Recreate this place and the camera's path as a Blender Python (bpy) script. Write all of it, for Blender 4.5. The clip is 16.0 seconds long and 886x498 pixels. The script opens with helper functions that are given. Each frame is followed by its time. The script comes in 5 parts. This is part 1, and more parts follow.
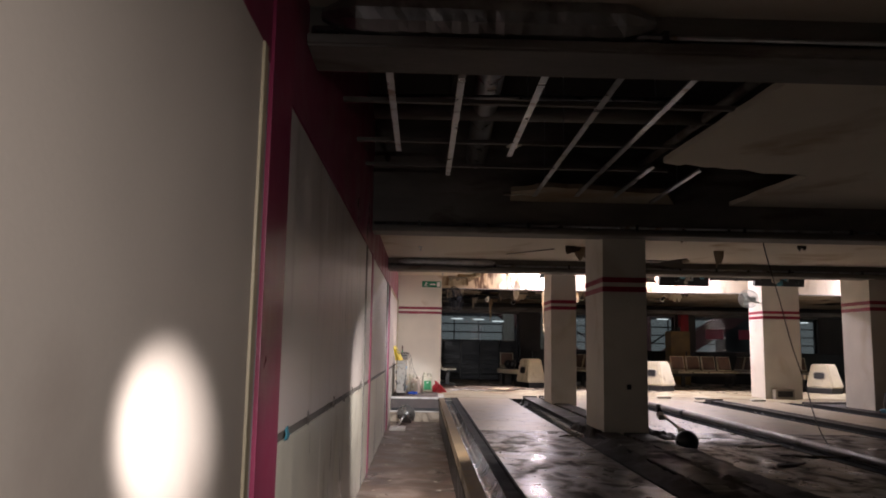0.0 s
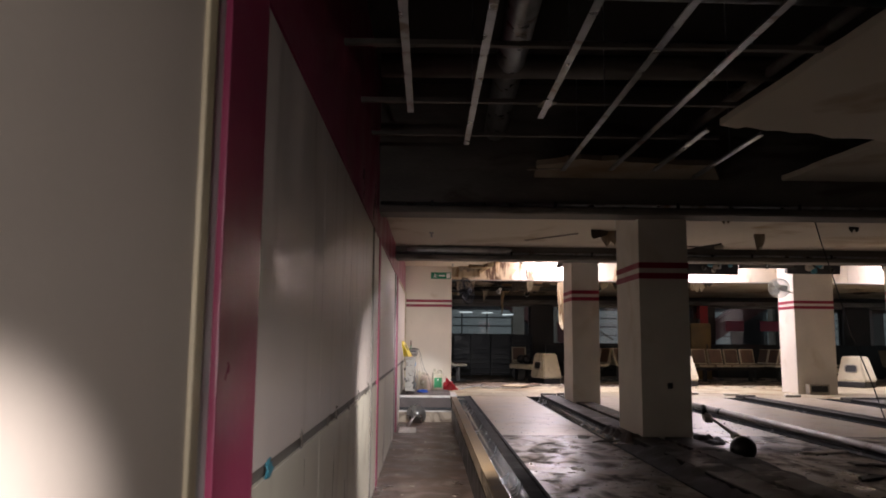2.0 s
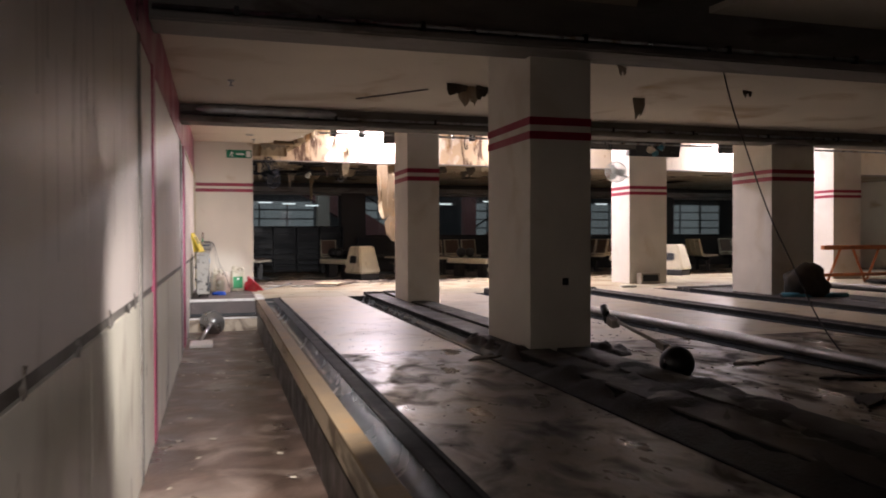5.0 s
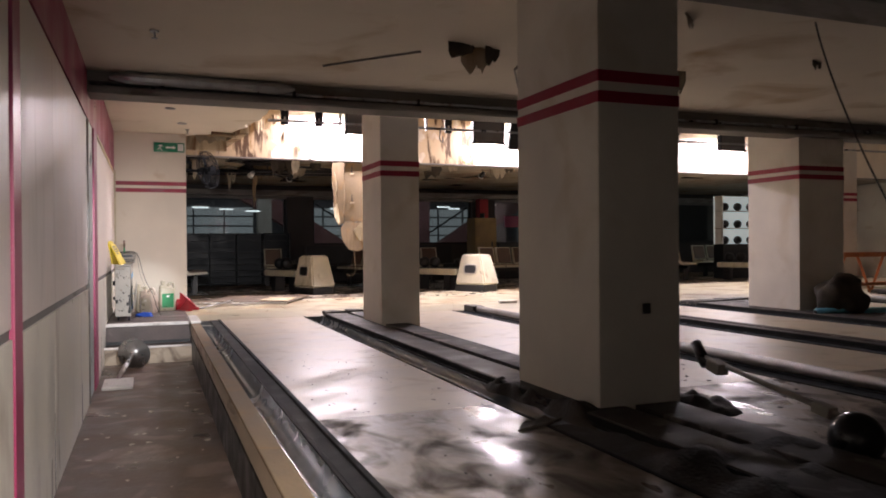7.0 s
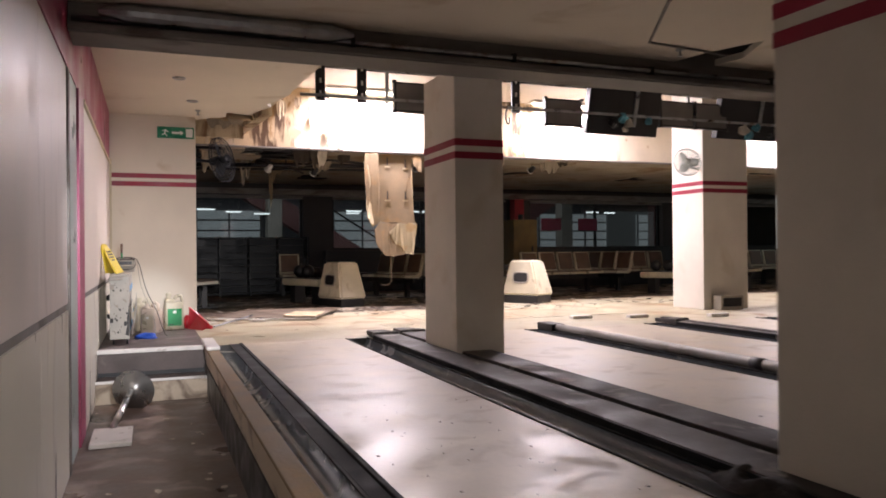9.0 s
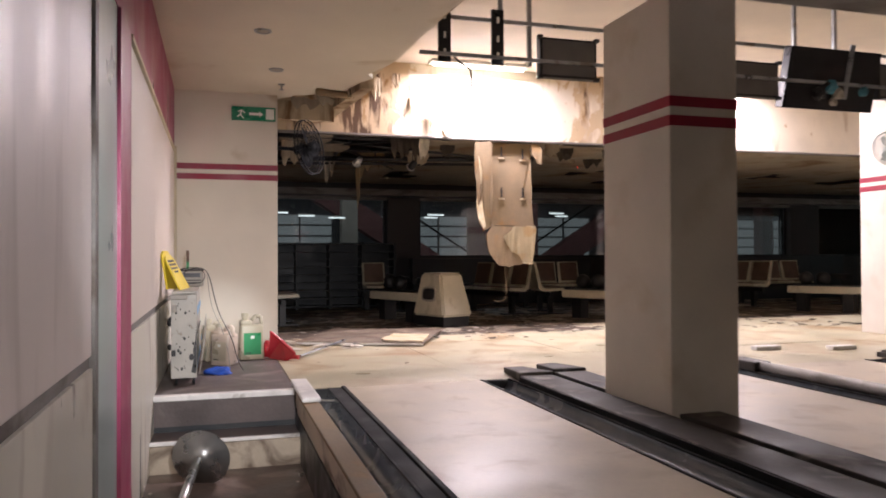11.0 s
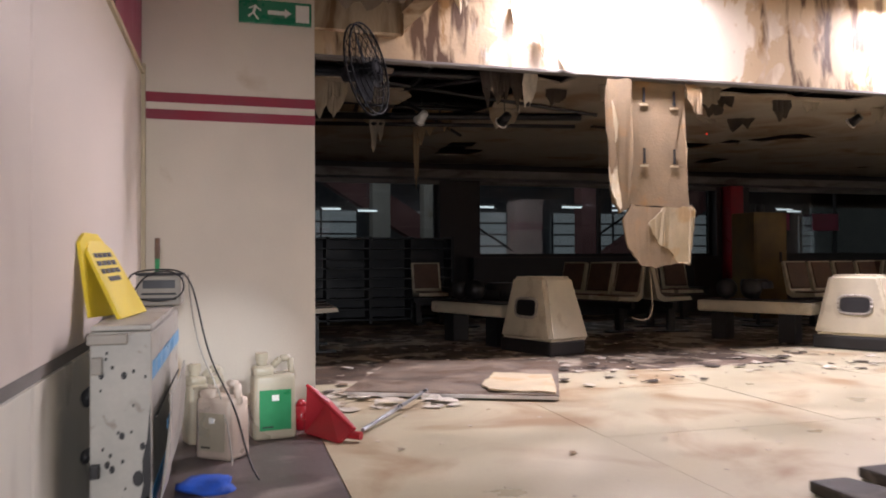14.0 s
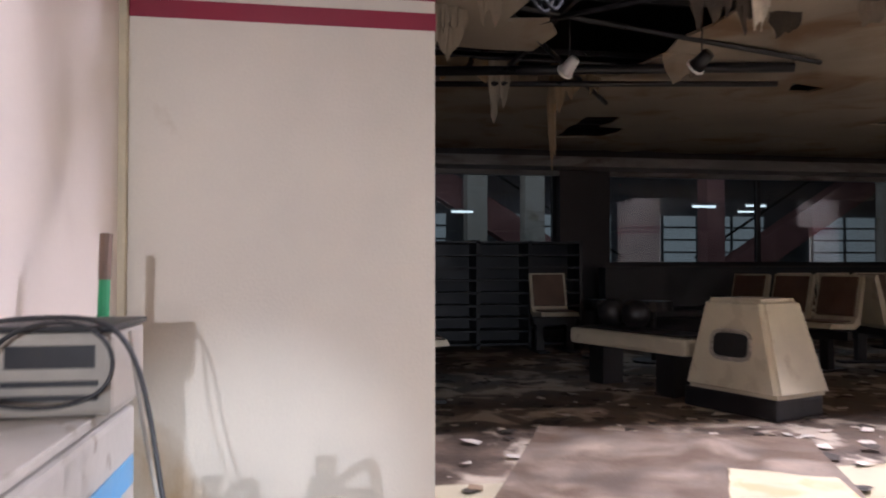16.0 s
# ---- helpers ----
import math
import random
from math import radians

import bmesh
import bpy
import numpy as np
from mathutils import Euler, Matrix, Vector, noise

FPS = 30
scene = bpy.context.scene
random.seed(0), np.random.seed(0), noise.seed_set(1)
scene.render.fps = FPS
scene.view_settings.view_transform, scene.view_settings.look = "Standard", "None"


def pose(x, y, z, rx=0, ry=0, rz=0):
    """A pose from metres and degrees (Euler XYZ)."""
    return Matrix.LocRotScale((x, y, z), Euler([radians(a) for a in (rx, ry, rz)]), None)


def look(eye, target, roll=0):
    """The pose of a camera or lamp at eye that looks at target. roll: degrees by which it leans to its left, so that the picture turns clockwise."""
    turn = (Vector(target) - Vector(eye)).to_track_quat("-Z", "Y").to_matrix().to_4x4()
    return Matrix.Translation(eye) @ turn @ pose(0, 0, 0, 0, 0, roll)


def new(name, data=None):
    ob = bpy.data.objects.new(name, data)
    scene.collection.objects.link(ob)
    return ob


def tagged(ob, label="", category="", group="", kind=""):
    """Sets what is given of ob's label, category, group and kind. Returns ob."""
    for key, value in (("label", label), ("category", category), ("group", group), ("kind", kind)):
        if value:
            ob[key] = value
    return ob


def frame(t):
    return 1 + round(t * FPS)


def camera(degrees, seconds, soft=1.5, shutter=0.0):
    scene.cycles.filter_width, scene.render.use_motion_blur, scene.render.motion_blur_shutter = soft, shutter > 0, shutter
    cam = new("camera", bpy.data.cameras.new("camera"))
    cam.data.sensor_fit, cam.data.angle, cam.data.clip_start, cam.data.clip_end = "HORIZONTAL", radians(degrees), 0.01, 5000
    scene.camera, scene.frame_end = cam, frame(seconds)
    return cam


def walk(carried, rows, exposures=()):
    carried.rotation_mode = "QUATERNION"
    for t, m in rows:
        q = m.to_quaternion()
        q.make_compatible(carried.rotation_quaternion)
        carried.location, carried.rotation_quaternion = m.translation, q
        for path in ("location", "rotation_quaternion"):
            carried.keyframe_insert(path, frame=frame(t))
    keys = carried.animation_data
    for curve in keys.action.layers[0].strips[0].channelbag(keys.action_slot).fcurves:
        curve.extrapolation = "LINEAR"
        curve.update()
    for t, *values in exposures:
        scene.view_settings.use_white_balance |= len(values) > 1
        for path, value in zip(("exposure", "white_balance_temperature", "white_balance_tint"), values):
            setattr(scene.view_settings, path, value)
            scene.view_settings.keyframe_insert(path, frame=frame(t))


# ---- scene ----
cam = camera(60.7, 16.0, 1.8, 0.5)
METRES, EYE, TILT, LEAN, TURN = 14.8, 0.925, 0.0, 0.0, -1.2
START = [
    (0.0, (-0.043, 0.28, 0.932), (0.006, 2.263, 1.191), 1.0),
    (0.5, (-0.13, 0.55, 0.932), (-0.086, 2.534, 1.185), 1.0),
    (1.0, (-0.176, 0.777, 0.958), (-0.139, 2.761, 1.206), 0.8),
    (1.5, (-0.203, 1.009, 0.98), (-0.169, 2.994, 1.224), 0.65),
    (2.0, (-0.135, 1.23, 0.944), (-0.097, 3.214, 1.188), 0.5),
    (2.5, (-0.094, 1.537, 0.905), (-0.057, 3.522, 1.145), 0.4),
    (3.0, (-0.146, 1.9, 0.89), (-0.114, 3.886, 1.126), 0.4),
    (3.5, (-0.146, 2.239, 0.834), (-0.123, 4.233, 0.983), 0.05),
    (4.0, (-0.167, 2.685, 0.842), (0.035, 4.675, 0.813), -0.1),
    (4.5, (-0.234, 3.125, 0.863), (0.193, 5.078, 0.827), -0.1),
]
ROWS = [
    (7.0, -0.0172, 0.3674, -0.0036, -19.96, -0.28, 0.42),
    (7.5, -0.0173, 0.3981, -0.0032, -20.22, -0.04, 0.47),
    (8.0, -0.0164, 0.4319, -0.0041, -20.19, 0.03, 0.49),
    (8.5, -0.0219, 0.4674, -0.0039, -20.15, 0.13, 0.38),
    (9.0, -0.0228, 0.5031, -0.0046, -20.02, 0.17, 0.51),
    (9.5, -0.0243, 0.5392, -0.0044, -19.93, 0.24, 0.51),
    (10.0, -0.0273, 0.5746, -0.0026, -18.09, 0.43, 0.5),
    (12.5, -0.0295, 0.7533, -0.002, -14.67, 0.76, 0.22),
    (13.0, -0.0274, 0.7898, -0.0027, -14.56, 0.77, 0.34),
    (13.5, -0.0293, 0.8226, -0.0053, -14.48, 0.85, 0.34),
    (14.0, -0.0263, 0.8600, -0.0045, -14.42, 0.82, 0.29),
    (14.5, -0.0217, 0.9000, -0.0038, -11.15, 1.03, 0.37),
    (15.0, -0.0245, 0.9370, -0.0045, -9.6, 1.14, 0.07),
    (15.5, -0.0207, 0.9715, -0.0053, -9.15, 1.13, 0.1),
    (16.0, -0.0223, 1.0075, -0.0017, -8.27, 1.28, 0.05),
]
walk(cam, [(t, look(eye, target, roll)) for t, eye, target, roll in START]
     + [(t, pose(0, 0, EYE, TILT, LEAN, TURN) @ pose(METRES * x, METRES * y, METRES * z, 90 + pitch, roll, yaw)) for t, x, y, z, yaw, pitch, roll in ROWS],
     exposures=[(0.0, 0.0, 6500, 10), (3.0, 0.0, 6500, 10), (4.5, 0.2, 6500, 10), (7.0, 0.27, 6500, 10), (8.5, 0.27, 6500, 10), (10.2, 0.2, 6500, 10), (12.5, -0.06, 6500, 10),
                (14.0, -0.15, 6300, 10), (15.0, -0.08, 6150, 10), (16.0, 0.28, 5800, 10)])

# ---- world ----
world = bpy.data.worlds.new("world")
scene.world = world
world.use_nodes = True
world.node_tree.nodes["Background"].inputs[0].default_value = (0.5, 0.6, 0.7, 1)
world.node_tree.nodes["Background"].inputs[1].default_value = 0.02


def area_lamp(name, m, energy, sx, sy, colour=(1, 0.89, 1.0), spread=180):
    d = bpy.data.lights.new(name, "AREA")
    d.shape, d.size, d.size_y, d.energy, d.color, d.spread = "RECTANGLE", sx, sy, energy, colour, radians(spread)
    ob = new(name, d)
    ob.matrix_world = m
    return ob


def spot_lamp(name, m, energy, size, blend, colour=(1, 0.93, 0.84), radius=0.03):
    d = bpy.data.lights.new(name, "SPOT")
    d.energy, d.spot_size, d.spot_blend, d.color, d.shadow_soft_size = energy, radians(size), blend, colour, radius
    ob = new(name, d)
    ob.matrix_world = m
    return ob


# strip lights up in the coffer, and the strong flood that washes its fascia
COFFER_LAMPS = ((2.75, 17.98, 205), (6.0, 17.96, 175), (10.9, 17.88, 150))
for lx, ly, watts in COFFER_LAMPS:
    area_lamp("coffer_lamp", pose(lx, ly, 3.12, -10, 0, 0), watts, 1.1, 0.16)
# fixed spots added along the walk, in place of one carried hand torch
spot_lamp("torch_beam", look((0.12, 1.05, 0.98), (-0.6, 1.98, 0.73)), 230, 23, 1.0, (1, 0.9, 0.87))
spot_lamp("torch_fill", look((0.3, -0.9, 1.15), (-0.62, 1.7, 0.75)), 200, 58, 1.0, (1, 0.9, 0.85))
spot_lamp("torch_fill", look((0.15, 2.0, 1.2), (-0.4, 5.0, -0.5)), 110, 60, 1.0, (1, 0.9, 0.85))
spot_lamp("torch_fill", look((0.2, 5.6, 1.25), (-0.34, 9.2, -0.5)), 450, 66, 1.0, (1, 0.9, 0.85))
spot_lamp("torch_fill", look((0.05, 10.3, 1.3), (-0.3, 16.2, 0.4)), 430, 42, 1.0, (0.97, 0.95, 1.0))
spot_lamp("torch_fill", look((0.22, 14.75, 0.95), (-0.22, 17.4, 0.12)), 120, 28, 1.0, (0.95, 0.97, 1))
# broad unseen fill, added to brighten the mall behind the windows
area_lamp("mall_fill", pose(5, 29.5, 5.2), 190, 14, 3, (0.86, 0.95, 1.0))


# ---- materials ----
def mat(name, colour, rough=0.6, metal=0.0, vary=0.12, scale=3.0, grain=60.0, bump=0.15, stain=None, stain_amount=0.0,
        stain_scale=1.2, stretch=(1, 1, 1), spec=0.5, rough_vary=0.15, transmission=0.0, random_tone=0.0, two=None, stain_sharp=0.12, stain_matte=False):
    """A node material: base colour with broad and fine variation, stains with edges of their own, fine relief."""
    m = bpy.data.materials.new(name)
    m.use_nodes = True
    nt = m.node_tree
    n, l = nt.nodes, nt.links
    b = n["Principled BSDF"]
    b.inputs["Metallic"].default_value = metal
    b.inputs["Specular IOR Level"].default_value = spec
    b.inputs["Transmission Weight"].default_value = transmission
    geo = n.new("ShaderNodeNewGeometry")
    mp = n.new("ShaderNodeMapping")
    mp.inputs["Scale"].default_value = stretch
    l.new(geo.outputs["Position"], mp.inputs["Vector"])

    def noise_tex(sc, detail=6.0, distort=0.0):
        t = n.new("ShaderNodeTexNoise")
        t.inputs["Scale"].default_value, t.inputs["Detail"].default_value, t.inputs["Distortion"].default_value = sc, detail, distort
        l.new(mp.outputs["Vector"], t.inputs["Vector"])
        return t.outputs["Fac"]

    def ramp(fac, lo, hi, a, c):
        r = n.new("ShaderNodeMapRange")
        r.inputs["From Min"].default_value, r.inputs["From Max"].default_value = lo, hi
        r.inputs["To Min"].default_value, r.inputs["To Max"].default_value = a, c
        l.new(fac, r.inputs["Value"])
        return r.outputs["Result"]

    def mix(fac, a, c, mode="MIX"):
        x = n.new("ShaderNodeMix")
        x.data_type, x.blend_type = "RGBA", mode
        for sock, v in ((x.inputs[0], fac), (x.inputs[6], a), (x.inputs[7], c)):
            if isinstance(v, (tuple, list)):
                sock.default_value = (*v, 1)
            elif isinstance(v, float):
                sock.default_value = v
            else:
                l.new(v, sock)
        return x.outputs[2]

    broad, fine = noise_tex(scale), noise_tex(grain, 3.0)
    dark = tuple(c * (1 - vary * 2) for c in colour)
    light = tuple(min(1, c * (1 + vary)) for c in colour) if two is None else two
    col = mix(ramp(broad, 0.3, 0.7, 0.0, 1.0), dark, light)
    col = mix(ramp(fine, 0.35, 0.65, 0.0, vary * 0.8), col, tuple(c * 0.45 for c in colour))
    rough_out = ramp(broad, 0.3, 0.7, max(0.03, rough - rough_vary), min(1, rough + rough_vary))
    if stain:
        s = noise_tex(stain_scale, 8.0, 0.6)
        edge = 0.62 - 0.3 * stain_amount
        f = ramp(s, edge, edge + stain_sharp, 0.0, 0.92)
        col = mix(f, col, stain)
        if stain_matte:
            x = n.new("ShaderNodeMix")
            l.new(f, x.inputs[0])
            l.new(rough_out, x.inputs[2])
            x.inputs[3].default_value = 0.85
            rough_out = x.outputs[0]
            l.new(ramp(f, 0, 1, spec, spec * 0.25), b.inputs["Specular IOR Level"])
    if random_tone:
        info = n.new("ShaderNodeObjectInfo")
        col = mix(ramp(info.outputs["Random"], 0, 1, 0.0, random_tone), col, tuple(c * 0.5 for c in colour))
    l.new(col, b.inputs["Base Color"])
    l.new(rough_out, b.inputs["Roughness"])
    if bump:
        bp = n.new("ShaderNodeBump")
        bp.inputs["Strength"].default_value, bp.inputs["Distance"].default_value = bump, 0.01
        l.new(fine, bp.inputs["Height"])
        l.new(bp.outputs["Normal"], b.inputs["Normal"])
    return m


def glow(name, colour, strength):
    m = bpy.data.materials.new(name)
    m.use_nodes = True
    b = m.node_tree.nodes["Principled BSDF"]
    b.inputs["Base Color"].default_value = (*colour, 1)
    b.inputs["Emission Color"].default_value = (*colour, 1)
    b.inputs["Emission Strength"].default_value = strength
    return m


def glass(name, colour, rough=0.02):
    m = bpy.data.materials.new(name)
    m.use_nodes = True
    n, l = m.node_tree.nodes, m.node_tree.links
    out = n["Material Output"]
    clear, gloss, fac, fr = (n.new(k) for k in ("ShaderNodeBsdfTransparent", "ShaderNodeBsdfGlossy", "ShaderNodeMixShader", "ShaderNodeFresnel"))
    clear.inputs["Color"].default_value = (*colour, 1)
    gloss.inputs["Roughness"].default_value = rough
    fr.inputs["IOR"].default_value = 1.5
    l.new(fr.outputs[0], fac.inputs[0])
    l.new(clear.outputs[0], fac.inputs[1])
    l.new(gloss.outputs[0], fac.inputs[2])
    l.new(fac.outputs[0], out.inputs["Surface"])
    return m


M_PANEL = mat("painted_panel", (0.67, 0.61, 0.58), 0.44, vary=0.06, scale=1.3, stretch=(1, 3, 0.4), stain=(0.42, 0.37, 0.34), stain_amount=0.18, stain_scale=1.6, bump=0.06, stain_sharp=0.2)
M_PANEL_CLEAN = mat("clean_panel", (0.69, 0.62, 0.555), 0.5, vary=0.04, scale=1.1, bump=0.05, stain=(0.5, 0.42, 0.37), stain_amount=0.04, stain_scale=1.2, stain_sharp=0.3)
M_PANEL_LOW = mat("painted_panel_low", (0.66, 0.64, 0.55), 0.4, vary=0.07, scale=1.5, stretch=(1, 2.2, 0.6), stain=(0.3, 0.25, 0.2), stain_amount=0.2, stain_scale=1.7, bump=0.08, stain_sharp=0.2)
M_PINK = mat("crimson_paint", (0.3, 0.035, 0.1), 0.4, vary=0.08, scale=2, bump=0.06)
M_STRIPE = mat("stripe_paint", (0.26, 0.008, 0.033), 0.5, vary=0.06, scale=5, bump=0.04)
M_WALL = mat("cream_plaster", (0.72, 0.66, 0.57), 0.75, vary=0.05, scale=1.4, grain=90, bump=0.12, stain=(0.42, 0.3, 0.17), stain_amount=0.06, stain_scale=1.3)
M_COLUMN = mat("column_plaster", (0.68, 0.64, 0.57), 0.72, vary=0.06, scale=1.8, grain=80, bump=0.12, stain=(0.46, 0.38, 0.27), stain_amount=0.2, stain_scale=1.7, stain_sharp=0.3)
M_CEIL = mat("ceiling_board", (0.68, 0.62, 0.52), 0.85, vary=0.05, scale=0.9, grain=70, bump=0.1, stain=(0.36, 0.25, 0.13), stain_amount=0.2, stain_scale=1.1, stain_sharp=0.2)
# water stains over a base darkened for the dim ceiling above the seats
M_CEIL_WET_DIM = mat("dim_stained_ceiling", (0.33, 0.28, 0.21), 0.85, vary=0.1, scale=1.2, grain=50, bump=0.2, stain=(0.19, 0.11, 0.05), stain_amount=0.42, stain_scale=1.6, stain_sharp=0.2)
M_FASCIA = mat("stained_fascia", (0.58, 0.48, 0.33), 0.8, vary=0.12, scale=2.0, stretch=(1.5, 1, 0.45), grain=40, bump=0.25, stain=(0.15, 0.075, 0.025), stain_amount=0.5, stain_scale=2.4, stain_sharp=0.16)
M_BARE = mat("fascia_paint", (0.78, 0.7, 0.6), 0.8, vary=0.05, scale=2.0, bump=0.1)


def stained_fascia():
    """Cream paint, brown water stains that gather round two wet stretches, and flaked patches with sharp rims."""
    m = mat("fascia_board", (0.78, 0.7, 0.58), 0.8, vary=0.06, scale=2.0, grain=40, bump=0.2)
    n, l = m.node_tree.nodes, m.node_tree.links
    b = n["Principled BSDF"]
    base = b.inputs["Base Color"].links[0].from_socket
    geo = n.new("ShaderNodeNewGeometry")
    sep = n.new("ShaderNodeSeparateXYZ")
    l.new(geo.outputs["Position"], sep.inputs[0])

    def calc(kind, *args):
        q = n.new("ShaderNodeMath")
        q.operation = kind
        for k, v in enumerate(args):
            if isinstance(v, (int, float)):
                q.inputs[k].default_value = v
            else:
                l.new(v, q.inputs[k])
        return q.outputs[0]

    def cloud(scale, stretch, detail=8.0):
        mp = n.new("ShaderNodeMapping")
        mp.inputs["Scale"].default_value = stretch
        l.new(geo.outputs["Position"], mp.inputs["Vector"])
        t = n.new("ShaderNodeTexNoise")
        t.inputs["Scale"].default_value, t.inputs["Detail"].default_value, t.inputs["Distortion"].default_value = scale, detail, 0.5
        l.new(mp.outputs["Vector"], t.inputs["Vector"])
        return t.outputs["Fac"]

    def wet(centre, half):
        d = calc("DIVIDE", calc("ABSOLUTE", calc("SUBTRACT", sep.outputs["X"], centre)), half)
        return calc("MAXIMUM", calc("SUBTRACT", 1.0, d), 0.0)

    damp = calc("MINIMUM", calc("ADD", wet(1.1, 1.5), wet(4.9, 1.25)), 0.75)
    layers = ((cloud(2.2, (2.2, 1, 0.5)), (0.36, 0.22, 0.1), 0.62, 0.22), (cloud(5.5, (1.2, 1, 0.8)), (0.55, 0.42, 0.27), 0.66, 0.05),
              (cloud(3.6, (2.6, 1, 0.6)), (0.1, 0.055, 0.03), 0.76, 0.12))
    for tex, colour, edge, soft in layers:
        f = n.new("ShaderNodeMapRange")
        f.inputs["From Min"].default_value, f.inputs["From Max"].default_value = edge, edge + soft
        l.new(calc("ADD", tex, calc("MULTIPLY", damp, 0.36)), f.inputs["Value"])
        x = n.new("ShaderNodeMix")
        x.data_type = "RGBA"
        l.new(f.outputs["Result"], x.inputs[0])
        l.new(base, x.inputs[6])
        x.inputs[7].default_value = (*colour, 1)
        base = x.outputs[2]
    l.new(base, b.inputs["Base Color"])
    return m


M_FASCIA_BOARD = stained_fascia()
M_LANE = mat("lane_board", (0.56, 0.49, 0.38), 0.42, vary=0.1, scale=2.6, grain=38, bump=0.09, stain=(0.4, 0.33, 0.25), stain_amount=0.22, stain_scale=4.0, rough_vary=0.12, stain_sharp=0.3, stain_matte=True, spec=0.32)
M_LANE_DIRTY = mat("lane_board_filthy", (0.24, 0.195, 0.15), 0.38, vary=0.3, scale=4.5, grain=34, bump=0.2, spec=0.4, stain=(0.04, 0.031, 0.024), stain_amount=0.5, stain_scale=4.6, rough_vary=0.2, stain_sharp=0.2, stain_matte=True, stretch=(1, 0.6, 1))
M_APPROACH = mat("approach_board", (0.5, 0.45, 0.31), 0.42, vary=0.08, scale=1.6, grain=40, bump=0.08, stain=(0.27, 0.165, 0.075), stain_amount=0.42, stain_scale=1.6, stain_sharp=0.2, random_tone=0.12)
M_BACKFLOOR = mat("littered_floor", (0.13, 0.09, 0.062), 0.65, vary=0.4, scale=4.0, grain=25, bump=0.6, stain=(0.45, 0.38, 0.29), stain_amount=0.36, stain_scale=2.6, stain_sharp=0.08)
M_CORRIDOR = mat("corridor_floor", (0.13, 0.088, 0.07), 0.42, vary=0.38, scale=2.5, grain=30, bump=0.25, stain=(0.3, 0.235, 0.2), stain_amount=0.34, stain_scale=2.6, rough_vary=0.2, stain_sharp=0.18)
M_LANDING = mat("landing_board", (0.11, 0.085, 0.08), 0.5, vary=0.2, scale=3, grain=40, bump=0.15, stain=(0.25, 0.21, 0.19), stain_amount=0.12, stain_scale=2.5)
M_NOSE = mat("white_nosing", (0.82, 0.8, 0.77), 0.45, vary=0.1, scale=8, bump=0.1, stain=(0.3, 0.27, 0.24), stain_amount=0.1, stain_scale=5)
M_CURB = mat("curb_wood", (0.55, 0.46, 0.35), 0.6, vary=0.12, scale=3, stretch=(1, 0.4, 1), grain=50, bump=0.25, stain=(0.13, 0.09, 0.06), stain_amount=0.36, stain_scale=4.0)
M_GUTTER = mat("gutter_plastic", (0.11, 0.125, 0.14), 0.24, vary=0.12, scale=4, bump=0.03, stain=(0.07, 0.065, 0.06), stain_amount=0.1, stain_scale=5, rough_vary=0.06, stain_sharp=0.3)
M_BLACK = mat("black_rubber", (0.018, 0.018, 0.019), 0.45, vary=0.2, scale=6, bump=0.1)
M_RUBBER = mat("matte_rubber", (0.012, 0.012, 0.012), 0.8, vary=0.3, scale=6, bump=0.1, spec=0.2)
M_CAP = mat("divider_cap", (0.06, 0.053, 0.047), 0.7, spec=0.3, vary=0.25, scale=4, grain=40, bump=0.15, stain=(0.2, 0.18, 0.16), stain_amount=0.16, stain_scale=4.0, rough_vary=0.2)
M_CHROME = mat("dull_rail", (0.2, 0.185, 0.165), 0.5, metal=0.3, vary=0.2, scale=6, bump=0.05, stain=(0.09, 0.075, 0.06), stain_amount=0.25, stain_scale=4)
M_STEEL = mat("galvanised_steel", (0.42, 0.44, 0.46), 0.38, metal=0.9, vary=0.18, scale=9, bump=0.06, stain=(0.2, 0.15, 0.11), stain_amount=0.18, stain_scale=6)
M_PALEMETAL = mat("pale_metal", (0.5, 0.5, 0.49), 0.34, metal=0.85, vary=0.08, scale=8, bump=0.04)
M_FOIL = mat("foil_duct", (0.42, 0.43, 0.45), 0.42, metal=1.0, vary=0.15, scale=7, grain=25, bump=0.4)
M_BEAM = mat("beam_boarding", (0.21, 0.195, 0.18), 0.7, vary=0.2, scale=2.2, stretch=(0.5, 1, 2), grain=35, bump=0.3, stain=(0.1, 0.08, 0.065), stain_amount=0.3, stain_scale=2.2)
# near-black colour carries the shade of the unlit void above the ceiling
M_VOID = mat("unlit_slab", (0.035, 0.032, 0.03), 0.9, vary=0.3, scale=1.5, bump=0.3)
M_DARKWALL = mat("dark_wall", (0.06, 0.052, 0.05), 0.7, vary=0.2, scale=1.0, bump=0.1)
M_DARKMETAL = mat("dark_metal", (0.03, 0.03, 0.032), 0.4, metal=0.4, vary=0.2, scale=5, bump=0.05)
M_SHELF = mat("blackened_shelf", (0.016, 0.02, 0.024), 0.5, vary=0.2, scale=4, bump=0.1)
M_CREAM = mat("cream_moulding", (0.62, 0.57, 0.43), 0.35, vary=0.06, scale=4, bump=0.04, stain=(0.4, 0.33, 0.22), stain_amount=0.05, stain_scale=4)
M_TAN = mat("tan_seat", (0.15, 0.09, 0.06), 0.5, vary=0.15, scale=5, bump=0.08)
M_HANG = mat("soaked_gypsum", (0.25, 0.18, 0.105), 0.85, vary=0.12, scale=4, grain=50, bump=0.3, stain=(0.3, 0.18, 0.08), stain_amount=0.22, stain_scale=4)
M_HANG_PALE = mat("bare_gypsum", (0.5, 0.42, 0.28), 0.85, vary=0.1, scale=5, bump=0.25, stain=(0.45, 0.32, 0.17), stain_amount=0.24, stain_scale=6)
